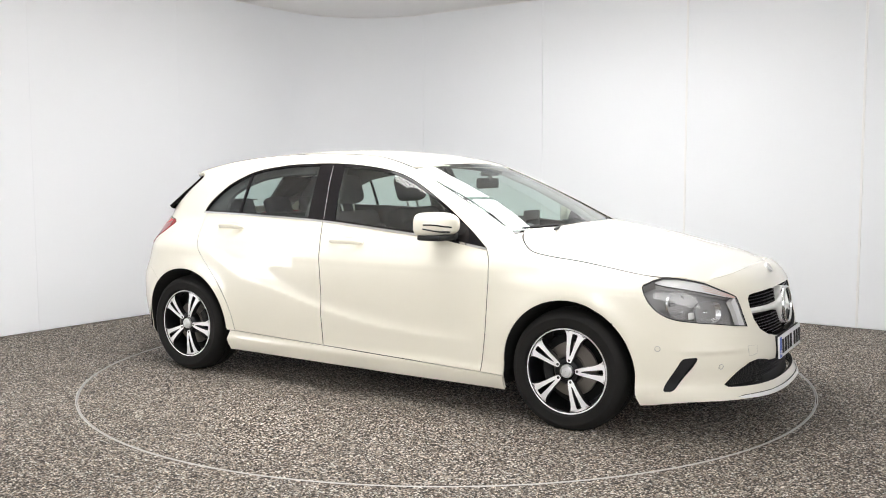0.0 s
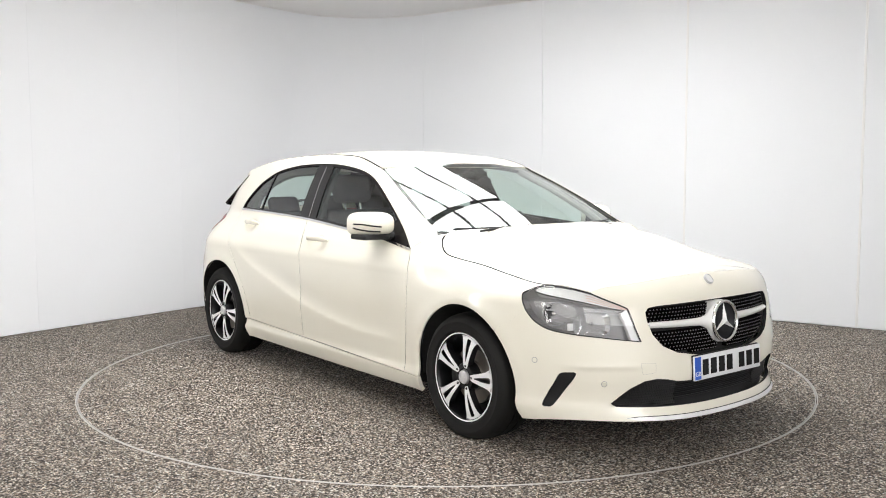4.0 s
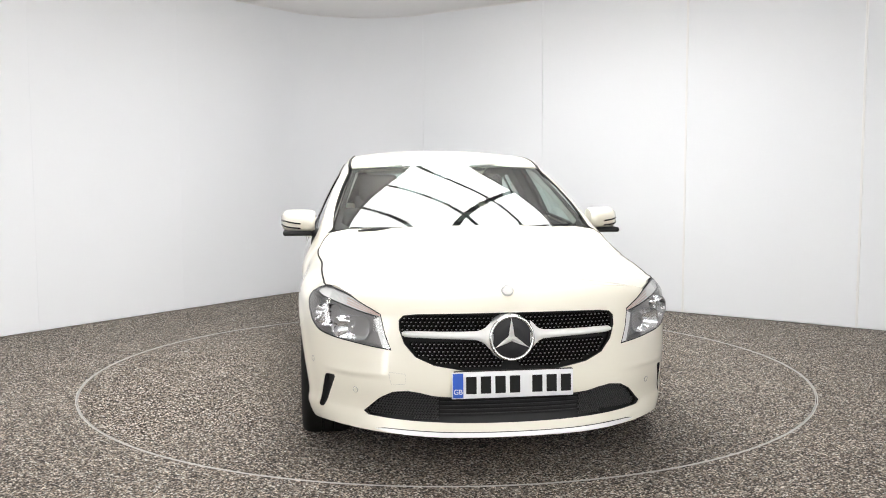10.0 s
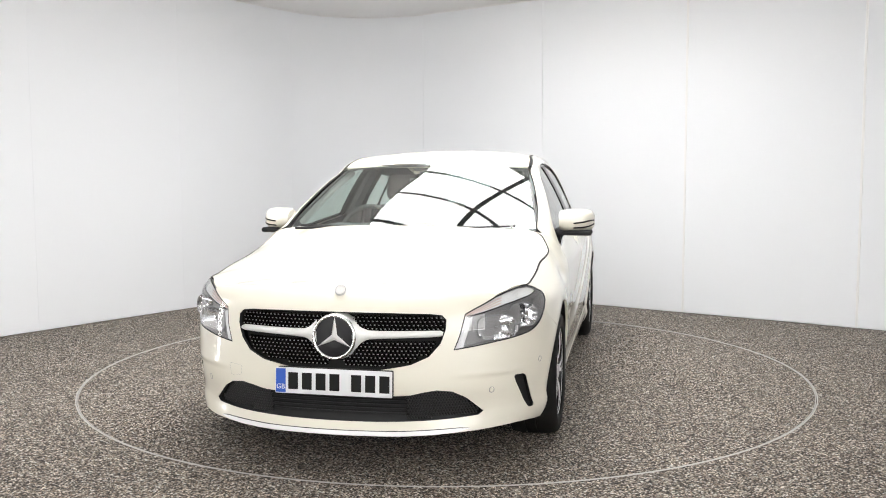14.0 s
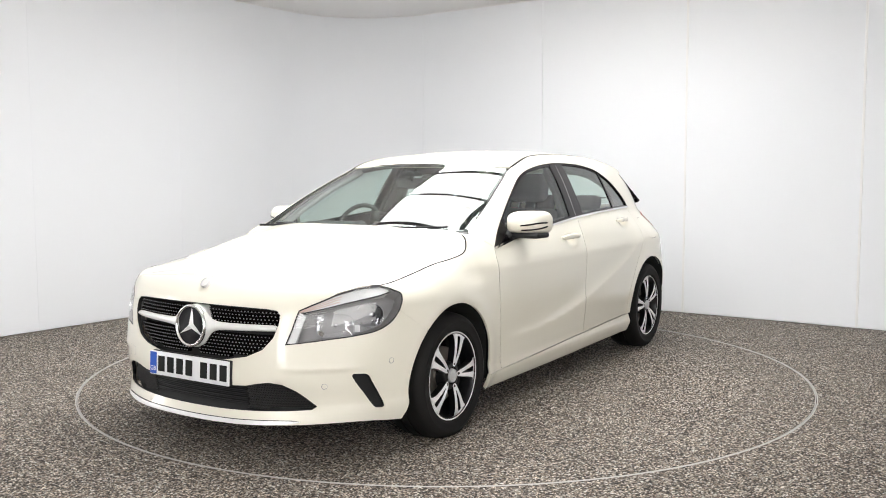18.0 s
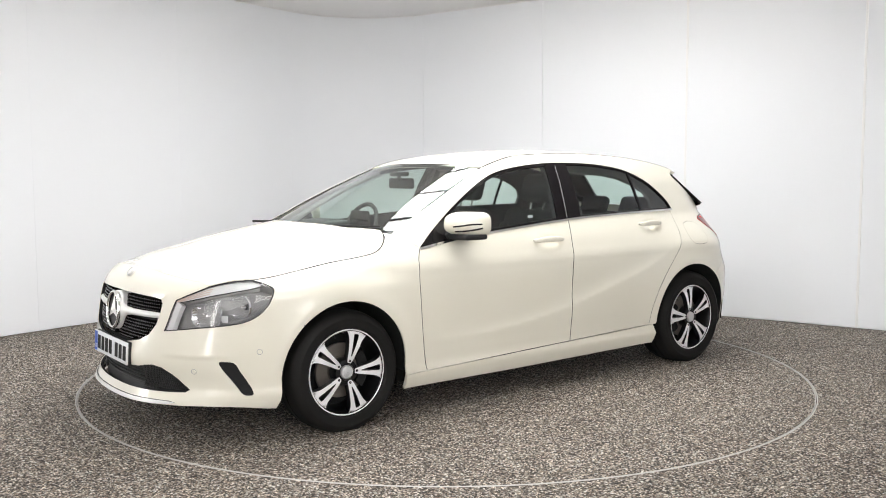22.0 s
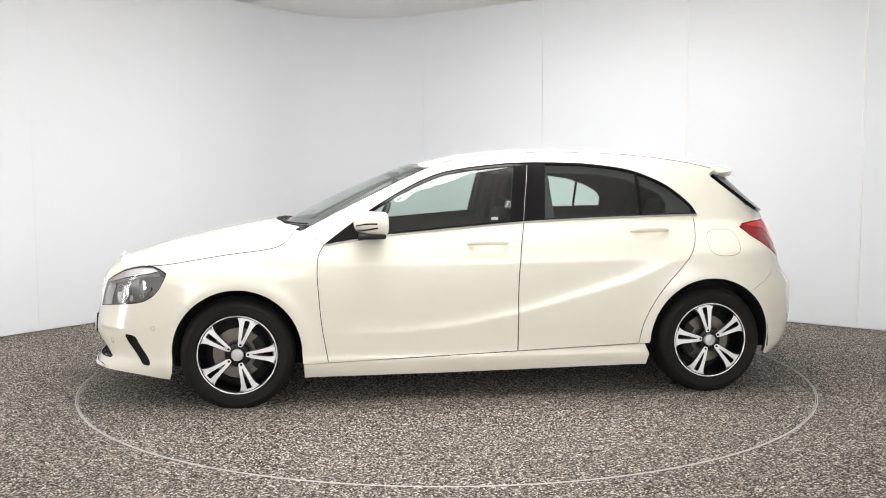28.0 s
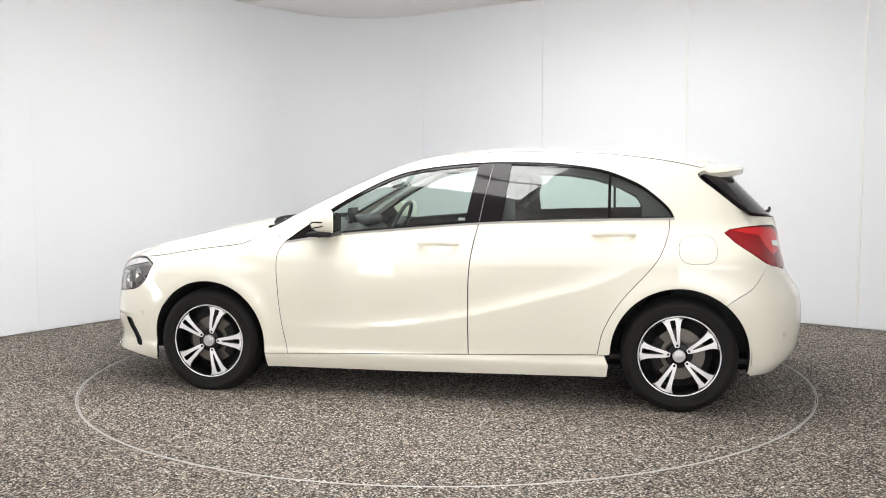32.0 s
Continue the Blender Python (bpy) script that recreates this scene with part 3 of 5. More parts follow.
front_door = [(x, z) for x, z in DOOR_F] + [(0.5, sill_top(0.5)), (0.1, sill_top(0.1))] + DOOR_B[::-1] + cut(BELT, -0.26, 0.873)[::-1]
fdoors = pair("front_door", front_door, side_surface, PAINT, car, gap_shade=True, step=0.016, gap=0.0028)
rear_door = DOOR_B + [(-0.5, sill_top(-0.5))] + DOOR_R[::-1] + [p for p in BELT if -1.299 < p[0] < -0.263][::-1]
rdoors = pair("rear_door", rear_door, side_surface, PAINT, car, gap_shade=True, step=0.016, gap=0.0028)

# sill
sill = [(0.990, 0.152), (0.2, 0.155), (-0.975, 0.172), (-0.985, 0.24), (-0.96, 0.297)] + [(x, sill_top(x)) for x in (-0.93, -0.5, 0.0, 0.5, 0.857)] + [(0.945, 0.2335), (0.994, 0.2325)]
pair("sill", sill, side_surface, PAINT, car, off=0.003, rim=0.02)

# body frame: pillars, cant rail, quarter panel
RAIL = curve([(1.02, 0.950), (0.90, 1.010), (0.70, 1.110), (0.45, 1.230), (0.25, 1.316), (0.05, 1.372), (-0.15, 1.392), (-0.5, 1.402), (-0.9, 1.389), (-1.2, 1.358), (-1.40, 1.322), (-1.50, 1.296)], 6)
HATCH = curve([(-1.50, 1.296), (-1.452, 1.262), (-1.56, 1.170), (-1.668, 1.084), (-1.75, 1.030), (-1.80, 0.992)], 6)
TAIL_IN = [(-1.788, 0.991), (-1.70, 0.987), (-1.614, 0.976), (-1.583, 0.957), (-1.640, 0.905), (-1.72, 0.853), (-1.835, 0.776)]
REAR_SEAM = curve([(-1.588, 0.583), (-1.655, 0.628), (-1.713, 0.663), (-1.763, 0.720), (-1.788, 0.770), (-1.80, 0.797)], 4)
frame_poly = (RAIL + HATCH[1:] + TAIL_IN[1:-1] + REAR_SEAM[::-1]
              + arch(HUB_R, ARCH_R, 129, 1, 44) + [(-0.985, 0.297), (-0.925, 0.296)] + DOOR_R[::-1][1:] + [(-1.325, 1.036)] + WINTOP[1:] + [(0.93, 0.925), (1.00, 0.940)])
FUEL = loop([(-1.347 - 0.098 + 0.098 * math.copysign(abs(math.cos(a)) ** 0.72, math.cos(a)), 0.872 + 0.075 * math.copysign(abs(math.sin(a)) ** 0.72, math.sin(a))) for a in np.linspace(0, 2 * math.pi, 25)[:-1]], 3)
wrap_side = wrap(frame_poly)
pair("side_frame", wrap_side, side_surface, PAINT, car, gap_shade=True, gap=0.001, holes=[wrap(FUEL)], hole_gap=0.0008)
part("fuel_flap", skin("fuel_flap", wrap(FUEL), side_surface, PAINT, gap=0.0012, gap_shade=True), PAINT, car, "rounded fuel filler flap")
part("fuel_blank", skin("fuel_blank", wrap(FUEL), side_surface, PAINT, gap=-0.002, flip=True), PAINT, car)

# ---- front bumper and nose ----
GRILLE = [at_y(y, z) for y, z in [(0.0, 0.692), (0.25, 0.691), (0.40, 0.688), (0.452, 0.682), (0.470, 0.664), (0.470, 0.625), (0.45, 0.565), (0.405, 0.512), (0.33, 0.478), (0.20, 0.455), (0.0, 0.445)]]
INTAKE = [at_y(y, z) for y, z in [(0.0, 0.345), (0.27, 0.345), (0.33, 0.349), (0.385, 0.362), (0.44, 0.370), (0.50, 0.362), (0.55, 0.333), (0.618, 0.264), (0.600, 0.250), (0.50, 0.243), (0.40, 0.238), (0.2, 0.232), (0.0, 0.230)]]
VENT = rounded(wrap([(1.972, 0.406), (1.902, 0.400), (1.828, 0.266), (1.824, 0.236), (1.870, 0.238)]), 0.026, 6)
LAMP_A = curve([at_y(0.543, 0.685), at_y(0.577, 0.704), at_y(0.614, 0.723), at_x(1.975, 0.752)], 3)
LAMP_B = wrap([(1.945, 0.762), (1.91, 0.771), (1.86, 0.780)])
LAMP_TOP = LAMP_A + LAMP_B
LAMP = [at_y(0.503, 0.536), at_y(0.527, 0.605)] + LAMP_TOP + wrap([(1.80, 0.781), (1.762, 0.768), (1.7235, 0.747), (1.7215, 0.736), (1.736, 0.702)] + curve([(1.752, 0.668), (1.797, 0.620), (1.864, 0.586), (1.955, 0.570), (2.03, 0.560)], 5))
END = XA + LF
hood_edge = [at_y(y, 0.800 - 0.030 * (y / 0.6) ** 2) for y in (0.0, 0.1, 0.2, 0.3, 0.4, 0.5, 0.56, 0.61)] + [at_x(1.975, 0.7545)]
lamp_rim = [LAMP[1]] + LAMP_A
lower = [at_y(y, z) for y, z in [(0.0, 0.178), (0.3, 0.180), (0.50, 0.184), (0.60, 0.187), (0.68, 0.189)]] + wrap([(1.93, 0.186), (1.85, 0.178), (1.77, 0.165), (1.716, 0.160)])
# the nose is cut by the grille and the intake, which reach the middle line: the outline runs round them
bumper_line = (lower + wrap([(1.703, 0.20), (1.699, 0.255)] + arch(HUB_F, ARCH_F, 2, 46, 18)) + wrap([(1.68, 0.615), (1.752, 0.668)])
               + wrap(curve([(1.752, 0.668), (1.797, 0.620), (1.864, 0.586), (1.955, 0.570), (2.03, 0.560)], 5))[1:] + [LAMP[0]] + lamp_rim
               + hood_edge[::-1] + GRILLE + INTAKE)
part("front_bumper", skin("front_bumper", bumper_line, side_surface, PAINT, holes=[VENT], both=True, keep=END, step=0.018, gap=0.0004, rim=0.02, gap_shade=True, lip=lambda p: 0.003 if p[2] < 0.50 or (p[2] < 0.70 and p[1] < 0.49) else 0.02), PAINT, car)


def inner_surface(depth):
    def surface(u, z):
        p = side_surface(u, z)
        h = 0.002
        n = np.cross(side_surface(np.asarray(u) + h, z) - side_surface(np.asarray(u) - h, z), side_surface(u, np.asarray(z) + h) - side_surface(u, np.asarray(z) - h))
        n = n / np.maximum(np.linalg.norm(n, axis=-1, keepdims=True), 1e-12)
        s = np.where(np.sum(n * np.stack([p[..., 0], p[..., 1], 0 * p[..., 2]], -1), -1, keepdims=True) < 0, -1, 1)
        return p - n * s * depth
    return surface


pair("seam_backing", wrap([(1.60, 0.545), (1.70, 0.600), (1.772, 0.652), (1.735, 0.690), (1.65, 0.640), (1.58, 0.595)]), inner_surface(0.0016), PAINT, car, gap=0, rim=0)
part("nose_backing", skin("nose_backing", [(u, z + 0.006) for u, z in hood_edge] + [(u, z - 0.014) for u, z in hood_edge[::-1]], inner_surface(0.0035), PAINT, both=True, keep=END, gap=0, rim=0, step=0.012), PAINT, car)
pair("vent", VENT, inner_surface(0.02), BLACKMAT, car, "black slatted corner vent", gap=-0.004, rim=0)
part("lower_intake", skin("lower_intake", INTAKE, inner_surface(0.045), BLACKMAT, both=True, gap=-0.012, keep=END, rim=0), BLACKMAT, car, "black honeycomb lower intake")
part("grille_backing", skin("grille_backing", GRILLE, inner_surface(0.05), LINER, both=True, gap=-0.012, keep=END, rim=0), LINER, car, "black grille backing")

# slats across the intake
for z in (0.258, 0.276, 0.294, 0.312, 0.330):
    pts = [tuple(side_surface(at_y(abs(y), z)[0], z) * (1, 1 if y >= 0 else -1, 1) - np.array([0.035, 0, 0])) for y in np.linspace(-0.30, 0.30, 19)]
    part("intake_slat", smooth(tube(bmesh.new(), pts, 0.005, 6)), BLACKMAT, car)

# fine lattice in the outer parts of the intake
ipoly = np.array(inset(spaced(INTAKE, 0.01), 0.006))
bm = bmesh.new()
for row in range(11):
    z = 0.245 + row * 0.012
    for col in range(26):
        y = 0.315 + (col + (0.5 if row % 2 else 0.0)) * 0.012
        u = at_y(y, z)[0]
        if not inside(ipoly, np.array([[u, z]]))[0]:
            continue
        for sgn in (1, -1):
            c = inner_surface(0.026)(u, z)
            for a in (35, -35):
                box(bm, (-0.012, -0.0012, -0.0075), (0.0, 0.0012, 0.0075), 0, Matrix.Translation((c[0], sgn * c[1], z)) @ Matrix.Rotation(radians(a), 4, "X"))
tagged(part("intake_lattice", bm, LATTICE, car, "fine black intake lattice"), kind="stuff")

# grille: rows of small bright pins on dark webs
gpoly = np.array(inset(spaced(GRILLE, 0.01), 0.010))
bm = bmesh.new()
webs = bmesh.new()
for row in range(16):
    z = 0.455 + row * 0.0152
    for col in range(26):
        y = (col + (0.5 if row % 2 else 0.0)) * 0.0185
        if y > 0.475:
            continue
        u = at_y(max(y, 1e-4), z)[0]
        if not inside(gpoly, np.array([[min(u, END - 0.001), z]]))[0] or math.hypot(y, z - 0.59) < 0.10:
            continue
        if 0.572 < z < 0.612 and y > 0.09:
            continue
        c = side_surface(u, z) - np.array([0.016 + 0.008, 0, 0])
        for sgn in ((1, -1) if y > 0.003 else (1,)):
            m = Matrix.Translation((c[0], sgn * c[1], z))
            bmesh.ops.create_icosphere(bm, subdivisions=1, radius=0.0034, matrix=m @ Matrix.Diagonal((0.8, 1.25, 0.8, 1)))
            box(webs, (-0.03, -0.0012, -0.009), (0.0, 0.0012, 0.009), 0, m @ Matrix.Rotation(radians(40), 4, "X"))
            box(webs, (-0.03, -0.0012, -0.009), (0.0, 0.0012, 0.009), 0, m @ Matrix.Rotation(radians(-40), 4, "X"))
tagged(part("grille_stud", bm, STUD, car, "many small bright diamond pins"), kind="stuff")
tagged(part("grille_mesh", webs, BLACKGLOSS, car, "fine black grille webs"), kind="stuff")


def bar_between(bm, stations):
    """A bar with a rounded section: stations of (x, y, z, half height, depth)."""
    rings = []
    for x, y, z, hh, d in stations:
        rings.append([bm.verts.new((x - d * (1 - math.cos(a)) , y, z + hh * math.sin(a))) for a in [radians(q) for q in (-90, -60, -30, 0, 30, 60, 90)]])
    for a, b in zip(rings, rings[1:]):
        for i in range(6):
            bm.faces.new((a[i], a[i + 1], b[i + 1], b[i]))
    bmesh.ops.recalc_face_normals(bm, faces=bm.faces)
    return bm


for sgn in (1, -1):
    st = []
    for y, hh in ((0.080, 0.066), (0.095, 0.052), (0.11, 0.036), (0.125, 0.026), (0.145, 0.0195), (0.20, 0.0170), (0.30, 0.0155), (0.40, 0.0145), (0.445, 0.013), (0.458, 0.006)):
        z = 0.594 + 0.010 * (y / 0.45)
        x = float(side_surface(at_y(y, z)[0], z)[0])
        st.append((x - 0.004 + (0.014 if y < 0.09 else 0.010 if y < 0.12 else 0.004 if y < 0.14 else 0), sgn * y, z, hh, 0.016))
    louvre = part("grille_louvre", smooth(bar_between(bmesh.new(), st), 60), SILVER, car, "silver-painted grille bar")

# round emblem: a ring with three tapering arms
emblem = new("emblem")
emblem.parent = car
emblem.matrix_local = pose(2.205, 0, 0.589, 0, -5, 0)
part("emblem_disc", lathe(bmesh.new(), [(0.001, 0.006), (0.05, 0.006), (0.088, 0.003), (0.088, -0.05), (0.001, -0.05)], 48, Matrix.Rotation(radians(-90), 4, "Z")), BADGEDARK, emblem, "glossy black emblem disc")
bm = bmesh.new()
prof = [(0.0905 + 0.0075 * math.cos(a), 0.010 + 0.010 * math.sin(a)) for a in np.linspace(0, 2 * math.pi, 13)[:-1]]
lathe(bm, prof, 64, Matrix.Rotation(radians(-90), 4, "Z"), closed=True)
part("emblem_ring", smooth(bm, 60), CHROME, emblem, "bright silver emblem ring")
bm = bmesh.new()
lathe(bm, [(0.088, -0.004), (0.098, -0.004), (0.102, -0.06), (0.08, -0.06)], 48, Matrix.Rotation(radians(-90), 4, "Z"), closed=True)
part("emblem_collar", smooth(bm, 60), SILVER, emblem)
for k in range(3):
    bm = bmesh.new()
    a = radians(90 + 120 * k)
    tip = Vector((0.008, math.cos(a) * 0.084, math.sin(a) * 0.084))
    ctr = bm.verts.new((0.024, 0, 0))
    l = bm.verts.new((0.004, math.cos(a + radians(60)) * 0.016, math.sin(a + radians(60)) * 0.016))
    r = bm.verts.new((0.004, math.cos(a - radians(60)) * 0.016, math.sin(a - radians(60)) * 0.016))
    t = bm.verts.new(tip)
    bm.faces.new((ctr, t, l))
    bm.faces.new((ctr, r, t))
    bm.faces.new((l, t, r))
    bmesh.ops.recalc_face_normals(bm, faces=bm.faces)
    part("emblem_arm", bm, SILVER, emblem)
part("hood_badge", lathe(bmesh.new(), [(0.001, 0.003), (0.020, 0.003), (0.024, 0.0), (0.024, -0.01)], 32, pose(2.122, 0, 0.779, 0, 0, 0) @ Matrix.Rotation(radians(-90), 4, "Z") @ Matrix.Rotation(radians(38), 4, "X")), SILVER, car, "small round silver badge")
part("badge_rim", smooth(lathe(bmesh.new(), [(0.0225, 0.0035), (0.0245, 0.004), (0.0262, 0.002), (0.0262, -0.006)], 32, pose(2.122, 0, 0.779, 0, 0, 0) @ Matrix.Rotation(radians(-90), 4, "Z") @ Matrix.Rotation(radians(38), 4, "X"))), HUBGREY, car)

# bright lip under the bumper
lip = [at_y(y, z) for y, z in [(0.0, 0.176), (0.3, 0.178), (0.45, 0.183), (0.53, 0.190), (0.57, 0.199), (0.52, 0.202), (0.45, 0.200), (0.3, 0.195), (0.0, 0.192)]]
groove = [at_y(y, z) for y, z in [(0.0, 0.192), (0.3, 0.195), (0.45, 0.200), (0.52, 0.202), (0.57, 0.199), (0.53, 0.205), (0.45, 0.2035), (0.3, 0.1985), (0.0, 0.1955)]]
part("lip_groove", skin("lip_groove", groove, side_surface, BLACKMAT, both=True, keep=END, off=0.0025, gap=0, step=0.012, rim=0.004), BLACKMAT, car, "dark groove over the lip")
part("lip_trim", skin("lip_trim", lip, side_surface, SILVER, both=True, keep=END, off=0.006, gap=0, step=0.012), SILVER, car, "slim bright lip trim")

# number plate
plate = new("number_plate")
plate.parent = car
plate.matrix_local = pose(2.236, 0, 0.398, 0, -3, 0)
part("plate_board", smooth(box(bmesh.new(), (-0.006, -0.260, -0.0555), (0.004, 0.260, 0.0555), 0.003)), PLATE_W, plate, "white front number plate")
part("plate_band", box(bmesh.new(), (0.0042, -0.256, -0.051), (0.0052, -0.212, 0.051)), PLATE_B, plate, "blue side band")
letters = bpy.data.curves.new("letters", "FONT")
letters.body, letters.size, letters.align_x, letters.extrude = "GB", 0.030, "CENTER", 0.0004
carrier = new("letters", letters)
bpy.context.view_layer.update()
word = bpy.data.meshes.new_from_object(carrier.evaluated_get(bpy.context.evaluated_depsgraph_get()))
bpy.data.objects.remove(carrier)
word.materials.clear()
word.materials.append(PLATE_W)
word.transform(Matrix(((0, 0, 1, 0.0056), (1, 0, 0, -0.234), (0, 1, 0, -0.036), (0, 0, 0, 1))))
part("band_letters", word, PLATE_W, plate, "white country letters")
part("plate_holder", smooth(box(bmesh.new(), (-0.022, -0.250, -0.052), (-0.006, 0.262, 0.0585), 0.004)), BLACKMAT, plate)
for k, y in enumerate((-0.190, -0.128, -0.066, -0.004, 0.092, 0.154, 0.216)):
    part("plate_mark", box(bmesh.new(), (0.0042, y - 0.022 + 0.012, -0.036), (0.0056, y + 0.022 + 0.012, 0.036)), PLATE_K, plate)

# ---- head lamps ----
def fluted_bowl(m, rx, rz, flat, n=60):
    """A bowl reflector whose wall is pressed into upright flutes; flat > 2 squares its outline."""
    bm = bmesh.new()
    rings = []
    for q, d in ((0.20, 0.050), (0.34, 0.047), (0.50, 0.040), (0.66, 0.030), (0.82, 0.016), (0.95, 0.002), (1.0, -0.003), (1.01, 0.012)):
        ring_ = []
        for k in range(n):
            a = 2 * math.pi * k / n
            c, e = math.cos(a), math.sin(a)
            k_ = (abs(c) ** flat + abs(e) ** flat) ** (-1 / flat)
            px, pz = c * k_ * rx * q, e * k_ * rz * q
            ring_.append(bm.verts.new((px, -d + (0.0022 * math.sin(px / 0.0042) if 0.3 < q < 0.95 else 0), pz)))
        rings.append(ring_)
    for a, b in zip(rings, rings[1:]):
        for k in range(n):
            bm.faces.new((a[k], a[(k + 1) % n], b[(k + 1) % n], b[k]))
    bmesh.ops.transform(bm, matrix=m, verts=bm.verts)
    bmesh.ops.recalc_face_normals(bm, faces=bm.faces)
    return smooth(bm, 50)


for f in (False, True):
    s = -1 if f else 1
    lamp = part("headlamp", skin("headlamp", LAMP, inner_surface(0.060), BEZEL, gap=-0.004, rim=0, flip=f), BEZEL, car, "clear headlamp with bright reflectors")
    part("lamp_lens", skin("lamp_lens", LAMP, side_surface, LENS, gap=0.003, rim=0, flip=f, step=0.02), LENS, lamp, "clear lens")
    part("lamp_border", skin("lamp_border", LAMP, side_surface, BLACKMAT, gap=0.0, holes=[inset(spaced(LAMP, 0.01), 0.0042)], rim=0.005, flip=f, step=0.012), BLACKMAT, lamp, "dark lens seal")
    part("lamp_wall", skin("lamp_wall", LAMP, inner_surface(0.004), BEZEL, gap=0.001, holes=[inset(spaced(LAMP, 0.01), 0.004)], rim=0.058, flip=f, step=0.012), BEZEL, lamp)
    # a ribbed bright brow, a bright inner edge, two fluted bowls and a grey bezel behind the lens
    brow = LAMP_TOP + wrap([(1.80, 0.779), (1.768, 0.768), (1.775, 0.755), (1.83, 0.742), (1.90, 0.729), (1.97, 0.713), (2.03, 0.694)]) + [at_y(0.565, 0.676)]
    part("light_guide", skin("light_guide", brow, inner_surface(0.010), BROW, gap=0.003, rim=0.045, flip=f, step=0.012), BROW, lamp, "bright ribbed day light strip")
    top_u, low_u = np.array([q[0] for q in LAMP_TOP])[::-1], np.array([q[0] for q in brow[-6:]])
    top_z, low_z = np.array([q[1] for q in LAMP_TOP])[::-1], np.array([q[1] for q in brow[-6:]])
    for k in range(30):
        u = 1.90 + 0.285 * k / 29
        a, low = np.array((u, float(np.interp(u, top_u, top_z)))), np.array((u - 0.012, float(np.interp(u - 0.012, low_u, low_z))))
        q = [inner_surface(0.0085)(*(a + (np.array(low) - a) * t)) for t in (0.15, 0.5, 0.9)]
        part("rib", smooth(tube(bmesh.new(), [(p[0], s * p[1], p[2]) for p in q], 0.0014, 6)), BROW, lamp)
    line = [inner_surface(0.0085)(*q) for q in spaced(brow[-6:], 0.012)[:int(len(spaced(brow[-6:], 0.012)) * 0.55)]]
    part("brow_edge", smooth(tube(bmesh.new(), [(p[0], s * p[1], p[2]) for p in line], 0.0028, 6)), BLACKMAT, lamp, "dark edge under the light strip")
    for q in (0.30, 0.52, 0.74):
        line = []
        for k in range(9):
            u = 2.02 + 0.20 * k / 8
            hi, lo_ = float(np.interp(u, top_u, top_z)), float(np.interp(u, low_u, low_z))
            p = inner_surface(0.0075)(u, hi + (lo_ - hi) * q)
            line.append((p[0], s * p[1], p[2]))
        part("indicator_streak", smooth(tube(bmesh.new(), line, 0.0022, 6)), AMBER, lamp, "pale amber indicator streak")
    strip = [LAMP[0], LAMP[1], LAMP_TOP[0], at_y(0.578, 0.664), at_y(0.562, 0.60), at_y(0.545, 0.542)]
    part("inner_strip", skin("inner_strip", strip, inner_surface(0.012), BROW, gap=0.003, rim=0.03, flip=f, step=0.012), BROW, lamp, "bright inner lamp edge")
    for (x, z, rx, rz, flat, turn) in ((1.880, 0.658, 0.062, 0.050, 2.6, 0.36), (2.012, 0.618, 0.084, 0.052, 3.4, 0.50)):
        c = inner_surface(0.030)(*at_x(x, z))
        m = Matrix.Translation((c[0], s * c[1], c[2])) @ Vector((1.0, s * turn, 0.06)).to_track_quat("Y", "Z").to_matrix().to_4x4()
        part("reflector", fluted_bowl(m, rx, rz, flat), REFLECT, lamp, "bright fluted reflector bowl")
        part("bezel_ring", smooth(tube(bmesh.new(), [m @ Vector((rx * 1.03 * math.cos(a) * (abs(math.cos(a)) ** flat + abs(math.sin(a)) ** flat) ** (-1 / flat), 0.003, rz * 1.03 * math.sin(a) * (abs(math.cos(a)) ** flat + abs(math.sin(a)) ** flat) ** (-1 / flat))) for a in np.linspace(0, 2 * math.pi, 49)], 0.0022, 6, False)), LAMPGREY, lamp)
        part("bulb_socket", smooth(lathe(bmesh.new(), [(0.001, -0.036), (0.013, -0.036), (0.016, -0.046), (0.016, -0.055)], 20, m)), BLACKMAT, lamp, "dark bulb socket")
        part("bulb", smooth(lathe(bmesh.new(), [(0.001, -0.004), (0.006, -0.006), (0.008, -0.012), (0.008, -0.036)], 16, m)), CHROME, lamp)
    # small pale square patch between the bowls
    c = inner_surface(0.022)(*at_x(1.945, 0.602))
    part("pale_square", smooth(box(bmesh.new(), (-0.020, -0.006, -0.016), (0.020, 0.0, 0.016), 0.003, Matrix.Translation((c[0], s * c[1], c[2])) @ Vector((0.85, s * 0.5, 0.1)).to_track_quat("Y", "Z").to_matrix().to_4x4())), BROW, lamp, "small pale square patch")


# ---- hood ----
HOOD_Z = spline([(1.0, 1.015), (1.1, 1.012), (1.25, 0.990), (1.43, 0.955), (1.60, 0.920), (1.77, 0.882), (1.90, 0.848), (1.98, 0.824), (2.03, 0.809), (2.06, 0.799), (2.2, 0.75)])
edge_pts = []
for k in range(25):
    y = 0.61 * k / 24
    edge_pts.append(side_surface(*at_y(y, 0.800 - 0.030 * (y / 0.6) ** 2)))
for x, z in [(1.975, 0.7545), (1.945, 0.764), (1.91, 0.773), (1.86, 0.782)] + SEAM[::-1]:
    edge_pts.append(side_surface(*at_x(x, z)))
edge_pts = np.array(edge_pts)
EX = edge_pts[:, 0][::-1]
order = np.argsort(EX)
EXS, EYS, EZS = EX[order], edge_pts[:, 1][::-1][order], edge_pts[:, 2][::-1][order]


